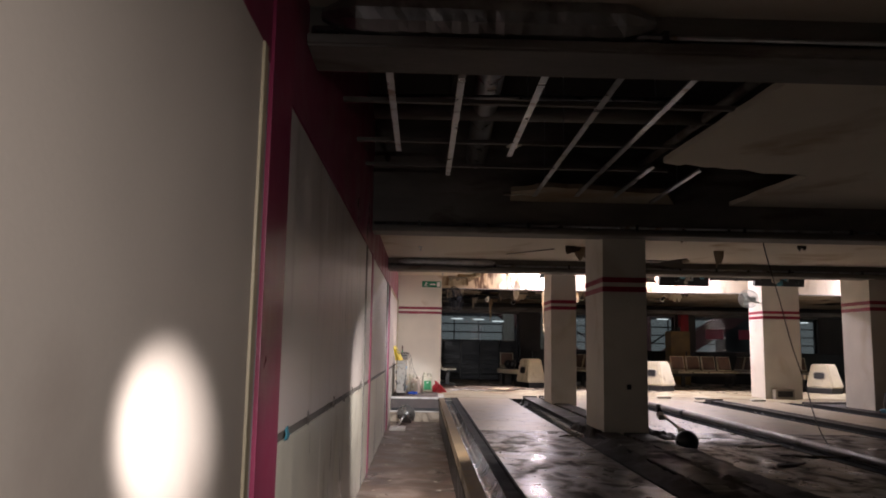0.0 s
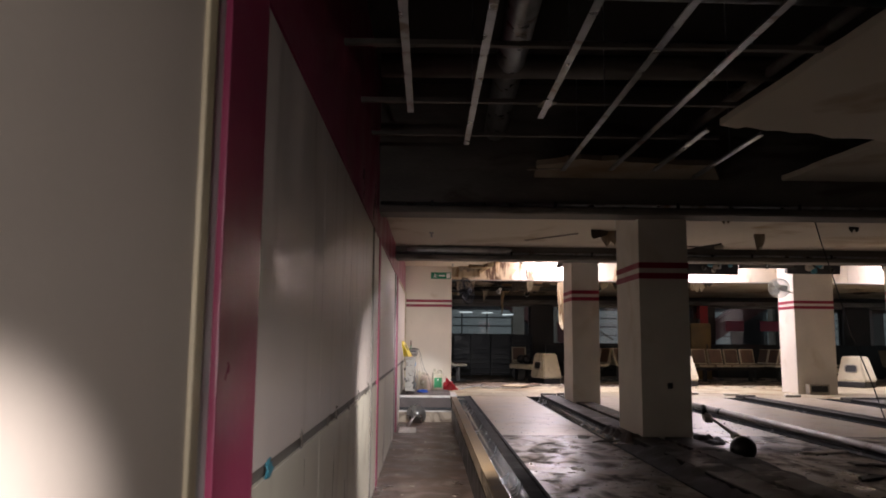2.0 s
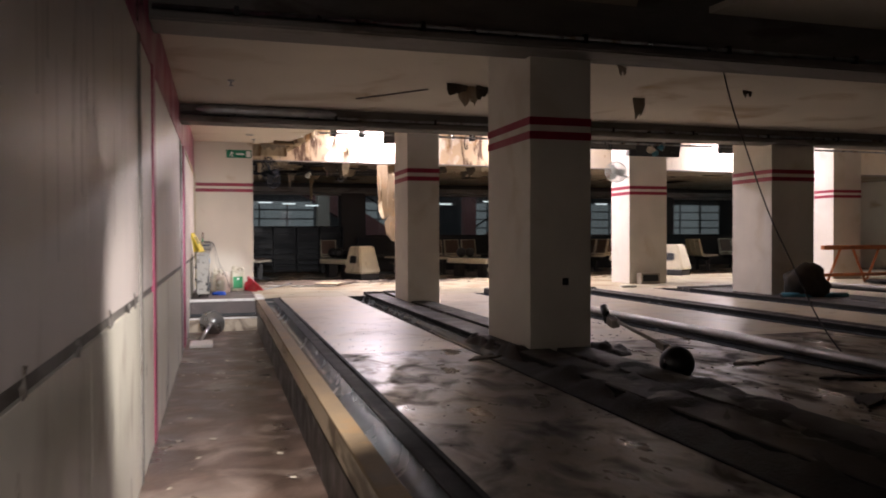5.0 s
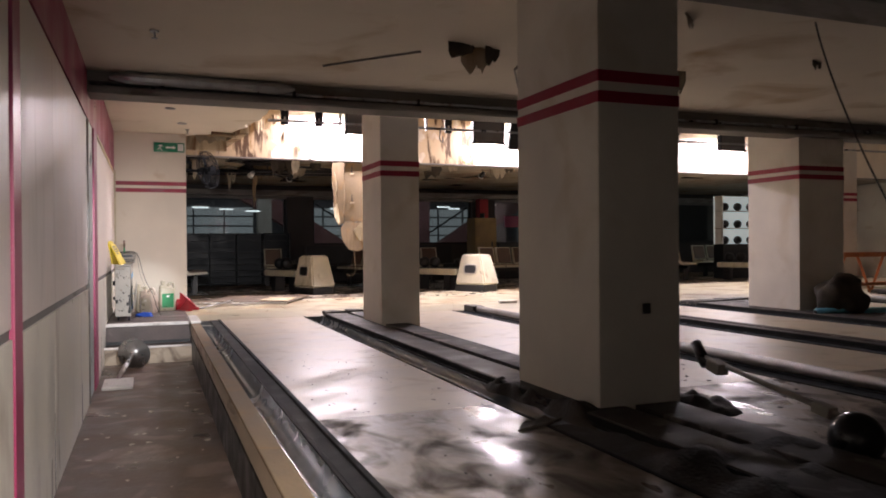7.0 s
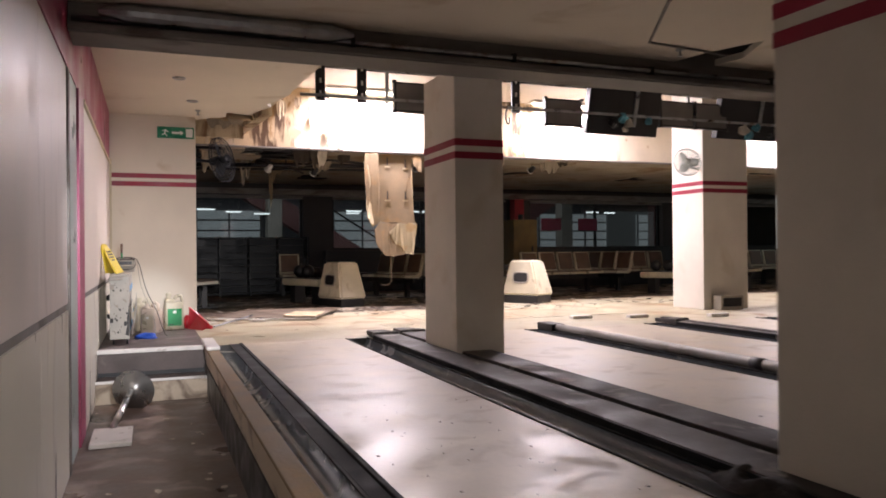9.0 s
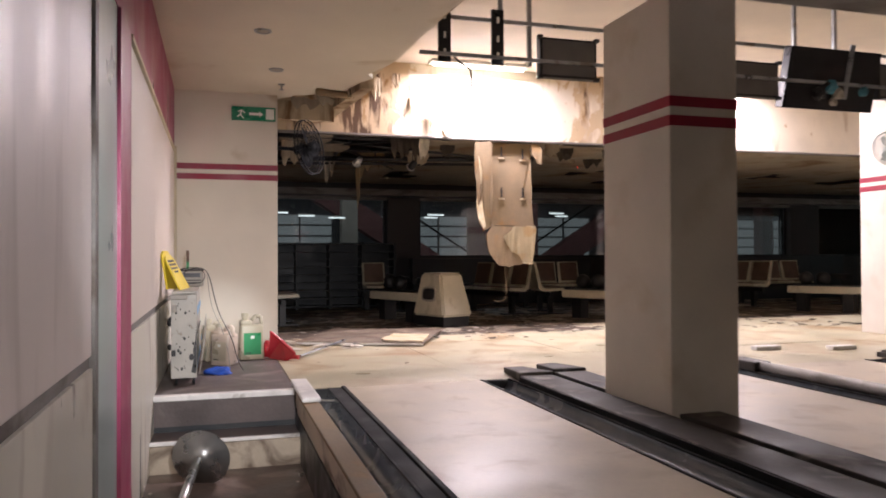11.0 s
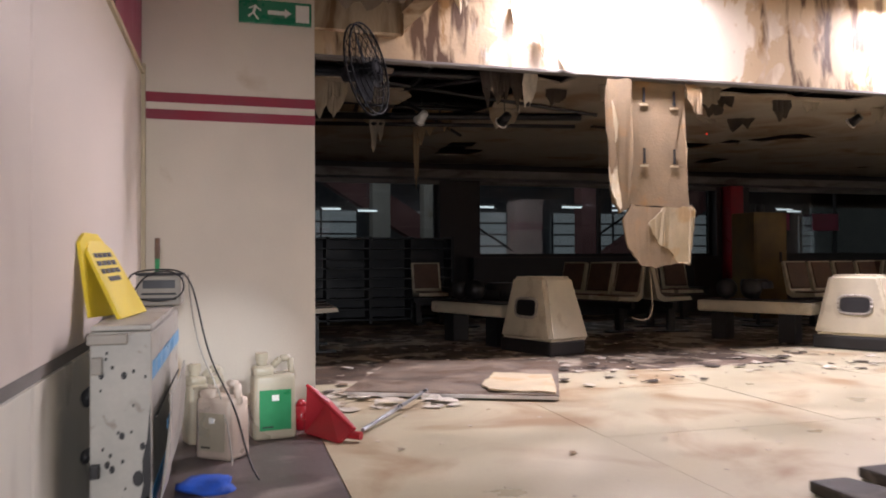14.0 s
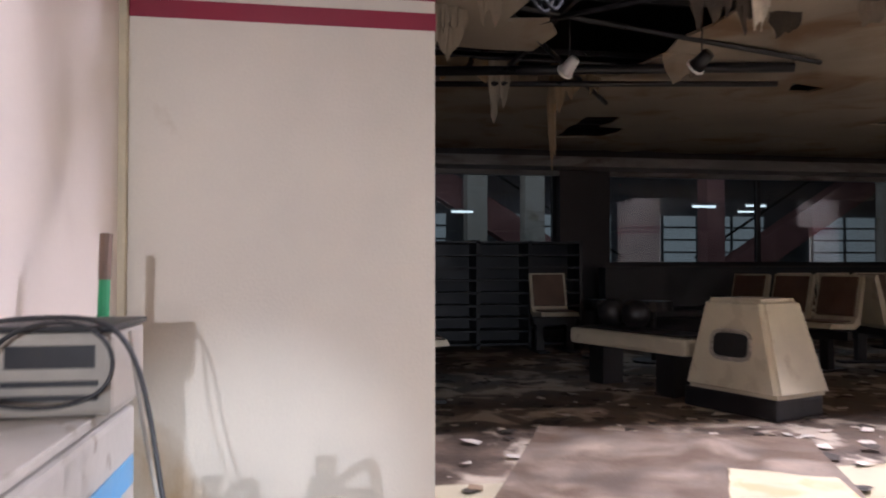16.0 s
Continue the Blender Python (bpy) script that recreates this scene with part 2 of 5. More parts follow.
M_BOARD = mat("soaked_board", (0.22, 0.17, 0.125), 0.65, vary=0.3, scale=4, bump=0.3, stain=(0.09, 0.055, 0.032), stain_amount=0.62, stain_scale=3.4, stain_sharp=0.2)
M_PAPER = mat("scrap_paper", (0.6, 0.55, 0.46), 0.8, vary=0.2, scale=8, bump=0.1, stain=(0.2, 0.13, 0.07), stain_amount=0.25, stain_scale=5)
M_DIRT = mat("black_dirt", (0.028, 0.022, 0.018), 0.75, vary=0.4, scale=9, grain=60, bump=0.6)
M_MACHINE = mat("machine_paint", (0.46, 0.44, 0.39), 0.45, vary=0.1, scale=6, bump=0.08, stain=(0.2, 0.145, 0.1), stain_amount=0.06, stain_scale=13, stain_sharp=0.1)
M_BLUE = mat("blue_stripe", (0.1, 0.34, 0.62), 0.4, vary=0.1, scale=8, bump=0.03)
M_BLUERAG = mat("blue_cloth", (0.02, 0.09, 0.5), 0.8, vary=0.2, scale=14, bump=0.3)
M_YELLOW = mat("yellow_plastic", (0.75, 0.58, 0.03), 0.4, vary=0.06, scale=6, bump=0.04)
M_GREEN = mat("green_label", (0.02, 0.25, 0.09), 0.4, vary=0.1, scale=10, bump=0.02)
M_SIGN = mat("sign_green", (0.01, 0.2, 0.1), 0.35, vary=0.05, scale=8, bump=0.0)
M_WHITE = mat("white_plastic", (0.78, 0.78, 0.75), 0.4, vary=0.04, scale=8, bump=0.02)
M_JUG = mat("cloudy_plastic", (0.52, 0.46, 0.34), 0.35, vary=0.08, scale=6, bump=0.03, transmission=0.25)
M_JUGPINK = mat("pinkish_plastic", (0.6, 0.49, 0.4), 0.35, vary=0.1, scale=6, bump=0.03, transmission=0.2)
M_RED = mat("red_plastic", (0.38, 0.012, 0.022), 0.38, vary=0.1, scale=6, bump=0.03)
M_GREY = mat("grey_casing", (0.36, 0.33, 0.28), 0.5, vary=0.1, scale=8, bump=0.05)
M_SCREEN = mat("monitor_back", (0.13, 0.125, 0.12), 0.45, vary=0.08, scale=6, bump=0.05)
M_ORANGE = mat("orange_timber", (0.5, 0.16, 0.05), 0.55, vary=0.15, scale=6, bump=0.1)
M_TARP = mat("blue_tarp", (0.05, 0.22, 0.3), 0.5, vary=0.2, scale=8, bump=0.2)
M_LUMP = mat("dark_sacking", (0.06, 0.047, 0.034), 0.9, vary=0.3, scale=8, bump=0.5)
M_OCHRE = mat("ochre_cabinet", (0.2, 0.13, 0.04), 0.5, vary=0.15, scale=4, bump=0.08)
M_FAN = mat("fan_wire", (0.012, 0.013, 0.015), 0.85, metal=0.0, spec=0.1, vary=0.1, scale=9, bump=0.0)
M_FANPALE = mat("pale_fan", (0.6, 0.64, 0.62), 0.35, vary=0.06, scale=9, bump=0.0)
M_MALLPINK = mat("pink_steel", (0.42, 0.2, 0.19), 0.6, vary=0.1, scale=2, bump=0.0)
M_MALLGREY = mat("mall_grey", (0.28, 0.28, 0.29), 0.7, vary=0.15, scale=1.5, bump=0.0)
M_TRIMWOOD = mat("cream_edge_trim", (0.6, 0.52, 0.36), 0.5, vary=0.1, scale=5, bump=0.05)
M_TUBE = glow("tube_glow", (1, 0.93, 0.82), 14)
M_MALLTUBE = glow("mall_tube_glow", (0.9, 1.0, 1.0), 3)
M_DAY = glow("lit_shop_window", (0.75, 0.85, 0.86), 0.28)
M_SPOT = glow("downlight_glow", (1, 0.95, 0.85), 25)
M_LED = glow("red_led", (1, 0.05, 0.03), 1.5)
M_PANE = glass("window_pane", (0.52, 0.53, 0.54))
# pale teal base puts some of the reflected light into the glass colour
M_TEAL = mat("pale_teal_glass", (0.34, 0.44, 0.42), 0.3, vary=0.1, scale=2, bump=0.0, spec=1.0, rough_vary=0.03)


# ---- mesh helpers ----
def box(bm, x0, x1, y0, y1, z0, z1, bevel=0.0):
    r = bmesh.ops.create_cube(bm, size=1.0)
    vs = r["verts"]
    for v in vs:
        v.co = Vector(((x0 + x1) / 2 + v.co.x * (x1 - x0), (y0 + y1) / 2 + v.co.y * (y1 - y0), (z0 + z1) / 2 + v.co.z * (z1 - z0)))
    if bevel:
        es = {e for v in vs for e in v.link_edges}
        bmesh.ops.bevel(bm, geom=list(es), offset=bevel, segments=2, affect="EDGES", profile=0.6)
    return bm


def boxed(*a, bevel=0.0):
    return box(bmesh.new(), *a, bevel=bevel)


def tube(bm, a, b, r, r2=None, seg=12):
    a, b = Vector(a), Vector(b)
    d = b - a
    m = Matrix.Translation((a + b) / 2) @ d.to_track_quat("Z", "Y").to_matrix().to_4x4()
    bmesh.ops.create_cone(bm, cap_ends=True, segments=seg, radius1=r, radius2=r if r2 is None else r2, depth=d.length, matrix=m)
    return bm


def tubed(a, b, r, r2=None, seg=12):
    return tube(bmesh.new(), a, b, r, r2, seg)


def prism(profile, y0, y1, bm=None):
    """A closed x, z profile drawn out along y."""
    bm = bm or bmesh.new()
    a = [bm.verts.new((x, y0, z)) for x, z in profile]
    b = [bm.verts.new((x, y1, z)) for x, z in profile]
    k = len(profile)
    for i in range(k):
        bm.faces.new((a[i], a[(i + 1) % k], b[(i + 1) % k], b[i]))
    bm.faces.new(a[::-1])
    bm.faces.new(b)
    bmesh.ops.recalc_face_normals(bm, faces=bm.faces)
    return bm


def plate(outline, z0, z1, bm=None):
    """A closed x, y outline drawn out from z0 to z1."""
    bm = bm or bmesh.new()
    a = [bm.verts.new((x, y, z0)) for x, y in outline]
    b = [bm.verts.new((x, y, z1)) for x, y in outline]
    k = len(outline)
    for i in range(k):
        bm.faces.new((a[i], a[(i + 1) % k], b[(i + 1) % k], b[i]))
    bm.faces.new(a[::-1])
    bm.faces.new(b)
    bmesh.ops.recalc_face_normals(bm, faces=bm.faces)
    return bm


def ring(bm, m, radius, wire, seg=28, sides=6):
    rows = []
    for i in range(seg):
        a = 2 * math.pi * i / seg
        rows.append([bm.verts.new(m @ Vector(((radius + wire * math.cos(2 * math.pi * j / sides)) * math.cos(a),
                                              (radius + wire * math.cos(2 * math.pi * j / sides)) * math.sin(a),
                                              wire * math.sin(2 * math.pi * j / sides)))) for j in range(sides)])
    for i in range(seg):
        for j in range(sides):
            p, q = rows[i], rows[(i + 1) % seg]
            bm.faces.new((p[j], q[j], q[(j + 1) % sides], p[(j + 1) % sides]))
    return bm


def moved(bm, m):
    bmesh.ops.transform(bm, matrix=m, verts=bm.verts)
    return bm


def mesh_of(name, bm, material, smooth=False):
    me = bpy.data.meshes.new(name)
    bm.to_mesh(me)
    bm.free()
    me.materials.append(material)
    if smooth:
        for p in me.polygons:
            p.use_smooth = True
    return me


def part(name, bm, material, parent=None, label="", smooth=False):
    ob = new(name, mesh_of(name, bm, material, smooth))
    if parent:
        ob.parent = parent
    if label:
        ob["label"] = label
    return ob


def thing(name, label, category, at=(0, 0, 0), rz=0, group="", kind=""):
    ob = new(name)
    ob.matrix_world = pose(*at, 0, 0, rz)
    return tagged(ob, label, category, group, kind)


def structure(name, bm, material, label="", category="wall", smooth=False):
    return tagged(part(name, bm, material, smooth=smooth), label or name.replace("_", " "), category, "", "structure")


def rough_sheet(outline, thick, seed, sag=0.03, cuts=5):
    """A torn sheet in x, z with thickness along y: a fan round its middle, bent and wrinkled."""
    rnd = random.Random(seed)
    pts = []
    for i, p in enumerate(outline):
        q = outline[(i + 1) % len(outline)]
        for k in range(cuts):
            f = k / cuts
            j = 0.012 if k else 0
            pts.append((p[0] + (q[0] - p[0]) * f + rnd.uniform(-j, j), p[1] + (q[1] - p[1]) * f + rnd.uniform(-j, j)))
    bm = bmesh.new()
    front = [bm.verts.new((x, sag * math.sin(9 * z + seed) + rnd.uniform(-0.006, 0.006), z)) for x, z in pts]
    back = [bm.verts.new((v.co.x, v.co.y + thick, v.co.z)) for v in front]
    k = len(pts)
    bm.faces.new(front)
    bm.faces.new(back[::-1])
    for i in range(k):
        bm.faces.new((front[i], back[i], back[(i + 1) % k], front[(i + 1) % k]))
    bmesh.ops.triangulate(bm, faces=[f for f in bm.faces if len(f.verts) > 4])
    bmesh.ops.recalc_face_normals(bm, faces=bm.faces)
    return bm


# ---- the setting ----
WX = -0.62          # face of the panelled wall
FLOOR = -0.42       # corridor
CEIL = 2.56
MID = 2.36          # lower ceiling between the beams
FAR = 24.0
RIGHT = 17.0

structure("floor_corridor", boxed(WX - 1.4, 0.29, -3.2, 14.5, FLOOR - 0.2, FLOOR), M_CORRIDOR, "dark worn corridor floor with pale scuffs", "floor")
structure("floor_subfloor", boxed(0.29, RIGHT, -3.2, 14.8, FLOOR - 0.2, -0.16), M_BLACK, "dark base under the bowling lanes", "floor")
# brought forward on the left, its dark brown also painting the fascia's shadow
structure("floor_back", plate([(WX - 1.4, 18.18), (0.3, 18.0), (4.38, 18.0), (4.38, 18.9), (RIGHT, 18.9), (RIGHT, FAR + 0.4), (WX - 1.4, FAR + 0.4)], -0.2, 0.0), M_BACKFLOOR, "littered floor of the seating area, dark partly for fascia shadow", "floor")
structure("wall_south", boxed(WX - 1.6, RIGHT, -3.4, -3.2, -0.6, 3.7), M_DARKWALL, "dark wall behind the lanes")
structure("wall_east", boxed(RIGHT, RIGHT + 0.2, -3.4, FAR + 0.2, -0.6, 3.7), M_WALL, "cream plaster side wall")
structure("wall_west_back", boxed(WX - 1.6, WX - 1.4, -3.2, FAR + 0.2, -0.6, 3.7), M_DARKWALL, "dark wall behind the panelling")
structure("ceiling_slab", boxed(WX - 1.6, RIGHT + 0.2, -3.4, FAR + 0.4, 3.5, 3.7), M_VOID, "slab above the ceiling, near-black like the unlit void", "ceiling")

# panelled wall: posts, upper and lower panels, frieze
wall = tagged(new("wall_west"), "white panelled wall with crimson posts and frieze", "wall", "", "structure")
part("frieze", boxed(WX - 0.12, WX, 3.365, 17.38, 1.96, 3.5), M_PINK, wall, "crimson painted frieze")
part("frieze", boxed(WX - 0.12, WX, -3.2, 2.961, 1.96, 3.5), M_PINK, wall, "crimson painted frieze")
part("frieze_trim", boxed(WX - 0.02, WX + 0.018, 13.39, 17.38, 1.935, 1.962, bevel=0.004), M_TRIMWOOD, wall)
POSTS = ((2.965, 3.36), (8.62, 8.8), (12.98, 13.38))
for y0, y1 in POSTS:
    part("post", boxed(WX - 0.12, WX + 0.012, y0, y1, FLOOR, 3.5 if y0 < 4 else 1.958, bevel=0.004), M_PINK, wall, "crimson painted post")
for y0, y1 in ((2.817, 2.963), (12.36, 12.978)):
    part("glass_strip", boxed(WX - 0.04, WX - 0.004, y0, y1, FLOOR, 1.958), M_TEAL, wall, "glass strip, coloured pale teal for its reflections")


def panel_run(y0, y1, seams, upper=M_PANEL):
    edges = [y0] + [s for s in seams if y0 < s < y1] + [y1]
    for a, b in zip(edges, edges[1:]):
        part("panel", boxed(WX - 0.1, WX, a + 0.003, b - 0.003, 0.575, 1.94, bevel=0.003), upper, wall)
        part("panel", boxed(WX - 0.1, WX + 0.004, a + 0.003, b - 0.003, FLOOR, 0.535, bevel=0.003), M_PANEL_LOW, wall)
    part("rail", boxed(WX - 0.1, WX - 0.008, y0, y1, 0.535, 0.575), M_BEAM, wall, "dark grooved joint between the panels")


panel_run(3.364, 7.78, (4.72, 6.2))
panel_run(7.856, 8.616, ())
panel_run(8.804, 12.28, (9.95, 11.1))
panel_run(13.384, 17.38, (14.9,), M_PANEL_CLEAN)
for y in (7.8, 12.3):
    part("seam_trim", boxed(WX - 0.1, WX + 0.012, y - 0.02, y + 0.05, FLOOR, 1.935, bevel=0.004), M_BEAM, wall, "dark upright joint trim")
for y, h in ((5.15, 0.5), (9.9, 0.42), (11.6, 0.3), (13.9, 0.38)):
    bm = bmesh.new()
    a = [bm.verts.new(p) for p in ((WX + 0.0055, y - 0.012, FLOOR), (WX + 0.0055, y + 0.014, FLOOR), (WX + 0.0055, y + 0.016, FLOOR + h * 0.5), (WX + 0.0055, y + 0.004, FLOOR + h))]
    b = [bm.verts.new((WX - 0.01, v.co.y, v.co.z)) for v in a]
    bm.faces.new(a)
    for i in range(4):
        bm.faces.new((a[i], b[i], b[(i + 1) % 4], a[(i + 1) % 4]))
    part("crack", bm, M_BLACK, wall, "dark split in the lower panel")
# plain white leaf before the first post
leaf = tagged(new("door_1"), "plain white wall leaf with cream edge trim", "door", "", "structure")
part("leaf", boxed(WX - 0.09, WX + 0.02, -3.2, 2.73, FLOOR, 1.95), M_PANEL_CLEAN, leaf)
part("edge_trim", boxed(WX - 0.09, WX + 0.03, 2.73, 2.79, FLOOR, 1.95, bevel=0.008), M_TRIMWOOD, leaf, "cream painted edge trim")
part("jamb", boxed(WX - 0.12, WX - 0.02, 2.792, 2.815, FLOOR, 1.95), M_DARKMETAL, leaf)

# damp runs down the upper panels
M_RUN = mat("damp_run", (0.36, 0.31, 0.29), 0.4, vary=0.12, scale=6, bump=0.05)
r0 = random.Random(61)
for k in range(16):
    y, top, w = r0.uniform(4.3, 8.4), r0.uniform(1.3, 1.9), r0.uniform(0.006, 0.018)
    h = r0.uniform(0.25, 0.7)
    bm = bmesh.new()
    left = [(y - w * (0.4 + 0.6 * abs(noise.noise(Vector((y, i * 0.7, k))))), top - h * i / 7) for i in range(8)]
    right = [(y + w * (0.4 + 0.6 * abs(noise.noise(Vector((i * 0.7, y, k))))), top - h * i / 7) for i in range(8)]
    a = [(bm.verts.new((WX + 0.0012, p[0], p[1])), bm.verts.new((WX + 0.0012, q[0], q[1]))) for p, q in zip(left, right)]
    for p, q in zip(a, a[1:]):
        bm.faces.new((p[0], p[1], q[1], q[0]))
    part("damp_run", bm, M_RUN, wall, "thin damp run down the panel")
# rags of torn covering along the panel joint
rnd = random.Random(4)
for k, (y, w) in enumerate(((3.55, 0.14), (4.2, 0.06), (5.0, 0.09), (5.3, 0.05), (5.9, 0.06), (6.6, 0.05), (7.2, 0.07), (7.5, 0.05))):
    bm = rough_sheet([(0, 0), (w, 0.01), (w * 0.8, 0.035), (w * 0.35, 0.07 if k % 2 else 0.045)], 0.004, k, 0.006, 3)
    ob = part("torn_covering", moved(bm, pose(WX + 0.008, y, 0.535, 0, 0, 90)), M_TARP if k == 0 else M_BEAM)
    tagged(ob, "small torn flap of wall covering on panel joint", "torn flap", "flaps on the panel joint")

# exit wall
exit_wall = tagged(new("wall_exit"), "cream wall end with two crimson stripes", "wall", "", "structure")
part("face", boxed(WX - 0.3, 0.37, 17.4, 18.16, 0.0, CEIL), M_WALL, exit_wall)
for z in (1.685, 1.785):
    part("stripe", boxed(WX + 0.002, 0.373, 17.397, 18.0, z, z + 0.058), M_STRIPE, exit_wall, "crimson painted stripe")


def column(name, x0, x1, y0, y1, base=0.0, top=CEIL, drop=0.0):
    col = tagged(new(name), "square cream plaster column with two crimson stripes", "column", "columns of the hall", "structure")
    part("shaft", boxed(x0, x1, y0, y1, base, top, bevel=0.008), M_COLUMN, col)
    for z in (1.655 - drop, 1.76 - drop):
        part("stripe", boxed(x0 - 0.003, x1 + 0.003, y0 - 0.003, y1 + 0.003, z, z + 0.058, bevel=0.002), M_STRIPE, col, "crimson painted stripe")
    return col


COLS = {"column_z": (2.19, 2.65, 3.1, 3.7), "column_a": (1.965, 2.46, 8.71, 9.6), "column_b": (2.13, 2.56, 13.12, 13.85),
        "column_c": (7.27, 8.0, 12.5, 13.35), "column_d": (7.09, 7.88, 16.05, 16.72), "column_e": (11.8, 12.5, 16.1, 16.7), "column_f": (7.3, 8.1, 8.0, 8.8)}
for name, (x0, x1, y0, y1) in COLS.items():
    column("column", x0, x1, y0, y1, -0.16 if y0 < 14 else 0.0, 3.5 if y0 > 14 else CEIL if y0 < 4 else MID, 0.065 if name == "column_a" else 0.045 if name == "column_b" else 0.0)
plug = tagged(part("wall_socket", boxed(2.225, 2.275, 8.705, 8.718, 0.51, 0.565, bevel=0.005), M_BLACK), "black wall socket on column", "socket")

# beams with boarding, ledge and conduit
for k, (y0, low) in enumerate(((3.72, 2.34), (8.46, 2.19), (12.36, 2.165))):
    beam = tagged(new("beam"), "grimy boarded ceiling beam with conduit along it", "beam", "ceiling beams", "structure")
    x1 = RIGHT
    part("boarding", boxed(WX, x1, y0 + 0.06, y0 + 0.38, low + 0.062, 3.5), M_BEAM, beam)
    part("ledge", boxed(WX + 0.002, x1, y0, y0 + 0.34, low, low + 0.06, bevel=0.008), M_BEAM, beam)
    part("lip", boxed(WX + 0.004, x1, y0 - 0.022, y0 - 0.001, low + 0.01, low + 0.05, bevel=0.004), M_BEAM, beam)
    bm = bmesh.new()
    tube(bm, (WX + 0.02, y0 + 0.02, low + 0.09), (x1, y0 + 0.02, low + 0.09), 0.016)
    part("conduit", bm, M_STEEL, beam, "dusty metal conduit", True)
    bm = bmesh.new()
    for i in range(14):
        box(bm, WX + 0.5 + i * 1.2, WX + 0.53 + i * 1.2, y0 - 0.002, y0 + 0.05, low + 0.06, low + 0.12)
    part("clip", bm, M_DARKMETAL, beam)
for y0, x0, x1, r, z in ((3.74, -0.55, 1.05, 0.11, 2.5), (12.36, -0.45, 1.1, 0.06, 2.3)):
    bm = bmesh.new()
    rows = []
    r0 = random.Random(int(y0))
    for i in range(40):
        x = x0 + (x1 - x0) * i / 39
        end = min(1.0, i / 5 + 0.25, (39 - i) / 5 + 0.25)
        rows.append([bm.verts.new((x, y0 + r * end * (1 + r0.uniform(-0.05, 0.05)) * math.cos(a), z + r * end * (1 + r0.uniform(-0.05, 0.05)) * math.sin(a))) for a in [2 * math.pi * j / 12 for j in range(12)]])
    for p, q in zip(rows, rows[1:]):
        for j in range(12):
            bm.faces.new((p[j], q[j], q[(j + 1) % 12], p[(j + 1) % 12]))
    tagged(part("foil_duct", bm, M_FOIL), "crumpled silver foil duct along ceiling beam", "duct")

# ceilings: each bay a sheet with its torn outline
def ceiling_bay(name, outline, material=M_CEIL, z=CEIL, thick=0.05):
    structure(name, plate(outline, z, z + thick), material, "sagging cream plasterboard ceiling with torn edges", "ceiling")


def torn(a, b, seed, n=14, amp=0.05):
    r = random.Random(seed)
    return [(a[0] + (b[0] - a[0]) * i / n + (r.uniform(-amp, amp) if 0 < i < n else 0), a[1] + (b[1] - a[1]) * i / n + (r.uniform(-amp, amp) if 0 < i < n else 0)) for i in range(n)]


ceiling_bay("ceiling_bay_near", [(WX, -3.2), (RIGHT, -3.2), (RIGHT, 3.78), (WX, 3.78)])
ceiling_bay("ceiling_bay_open", torn((2.16, 4.1), (2.02, 6.66), 1, 10, 0.01) + torn((2.02, 6.66), (3.5, 7.05), 2, 12, 0.05) + torn((3.5, 7.05), (3.35, 8.52), 3, 8, 0.012) + [(3.35, 8.56), (RIGHT, 8.56), (RIGHT, 4.1)])
ceiling_bay("ceiling_bay_remnant", torn((0.85, 8.0), (1.2, 7.75), 5, 5, 0.03) + torn((1.2, 7.75), (2.6, 7.95), 6, 8, 0.05) + [(2.75, 8.56), (0.9, 8.56)], M_CEIL_WET_DIM)
ceiling_bay("ceiling_bay_mid", [(WX, 8.86), (RIGHT, 8.86), (RIGHT, 12.46), (4.15, 12.46), (4.2, 12.15), (3.98, 11.7), (3.8, 12.15), (3.75, 12.46), (WX, 12.46)], M_CEIL, MID)
ceiling_bay("ceiling_bay_left", [(WX, 12.74), (1.45, 12.74)] + torn((1.4, 13.2), (1.2, 15.9), 7, 12, 0.03) + torn((1.2, 15.9), (1.02, 17.0), 8, 8, 0.05) + torn((1.02, 17.0), (0.42, 17.5), 9, 8, 0.05) + [(0.36, 17.6), (WX, 17.6)], M_CEIL)
structure("ceiling_bay_coffer", boxed(1.0, RIGHT, 12.74, 18.5, 3.2, 3.26), M_BARE, "raised cream coffer ceiling above the foul line", "ceiling")
structure("ceiling_bay_coffer_side", plate([(1.34, 12.76), (1.46, 12.76), (1.2, 16.6), (1.08, 16.6)], CEIL + 0.05, 3.2), M_FASCIA, "peeling stained coffer side", "wall")
structure("wall_coffer_return", plate([(1.08, 16.6), (1.2, 16.6), (1.05, 18.2), (0.9, 18.2)], 2.5, 3.2), M_FASCIA, "peeling stained coffer end", "wall")
fascia = tagged(new("wall_fascia"), "water-stained peeling fascia of the ceiling coffer", "wall", "", "structure")
for x0, x1 in ((0.38, 2.82), (2.824, 5.9), (5.904, 9.4), (9.404, 13.2), (13.204, RIGHT)):
    part("fascia_board", boxed(x0, x1, 18.2, 18.26, 2.345, 3.2), M_FASCIA_BOARD, fascia, "water-stained fascia board")
part("fascia_stained", boxed(0.37, 0.98, 17.62, 17.68, 2.36, 2.56), M_FASCIA, fascia, "stained and peeling fascia board")
part("fascia_edge", boxed(0.38, RIGHT, 18.188, 18.272, 2.322, 2.345, bevel=0.004), M_BEAM, fascia, "dark bottom edge bead")

# ceiling over the seats: one plain sheet of boards with ragged holes where some have fallen
bm = bmesh.new()
rr = random.Random(12)
CELL = 0.3
keep = {}
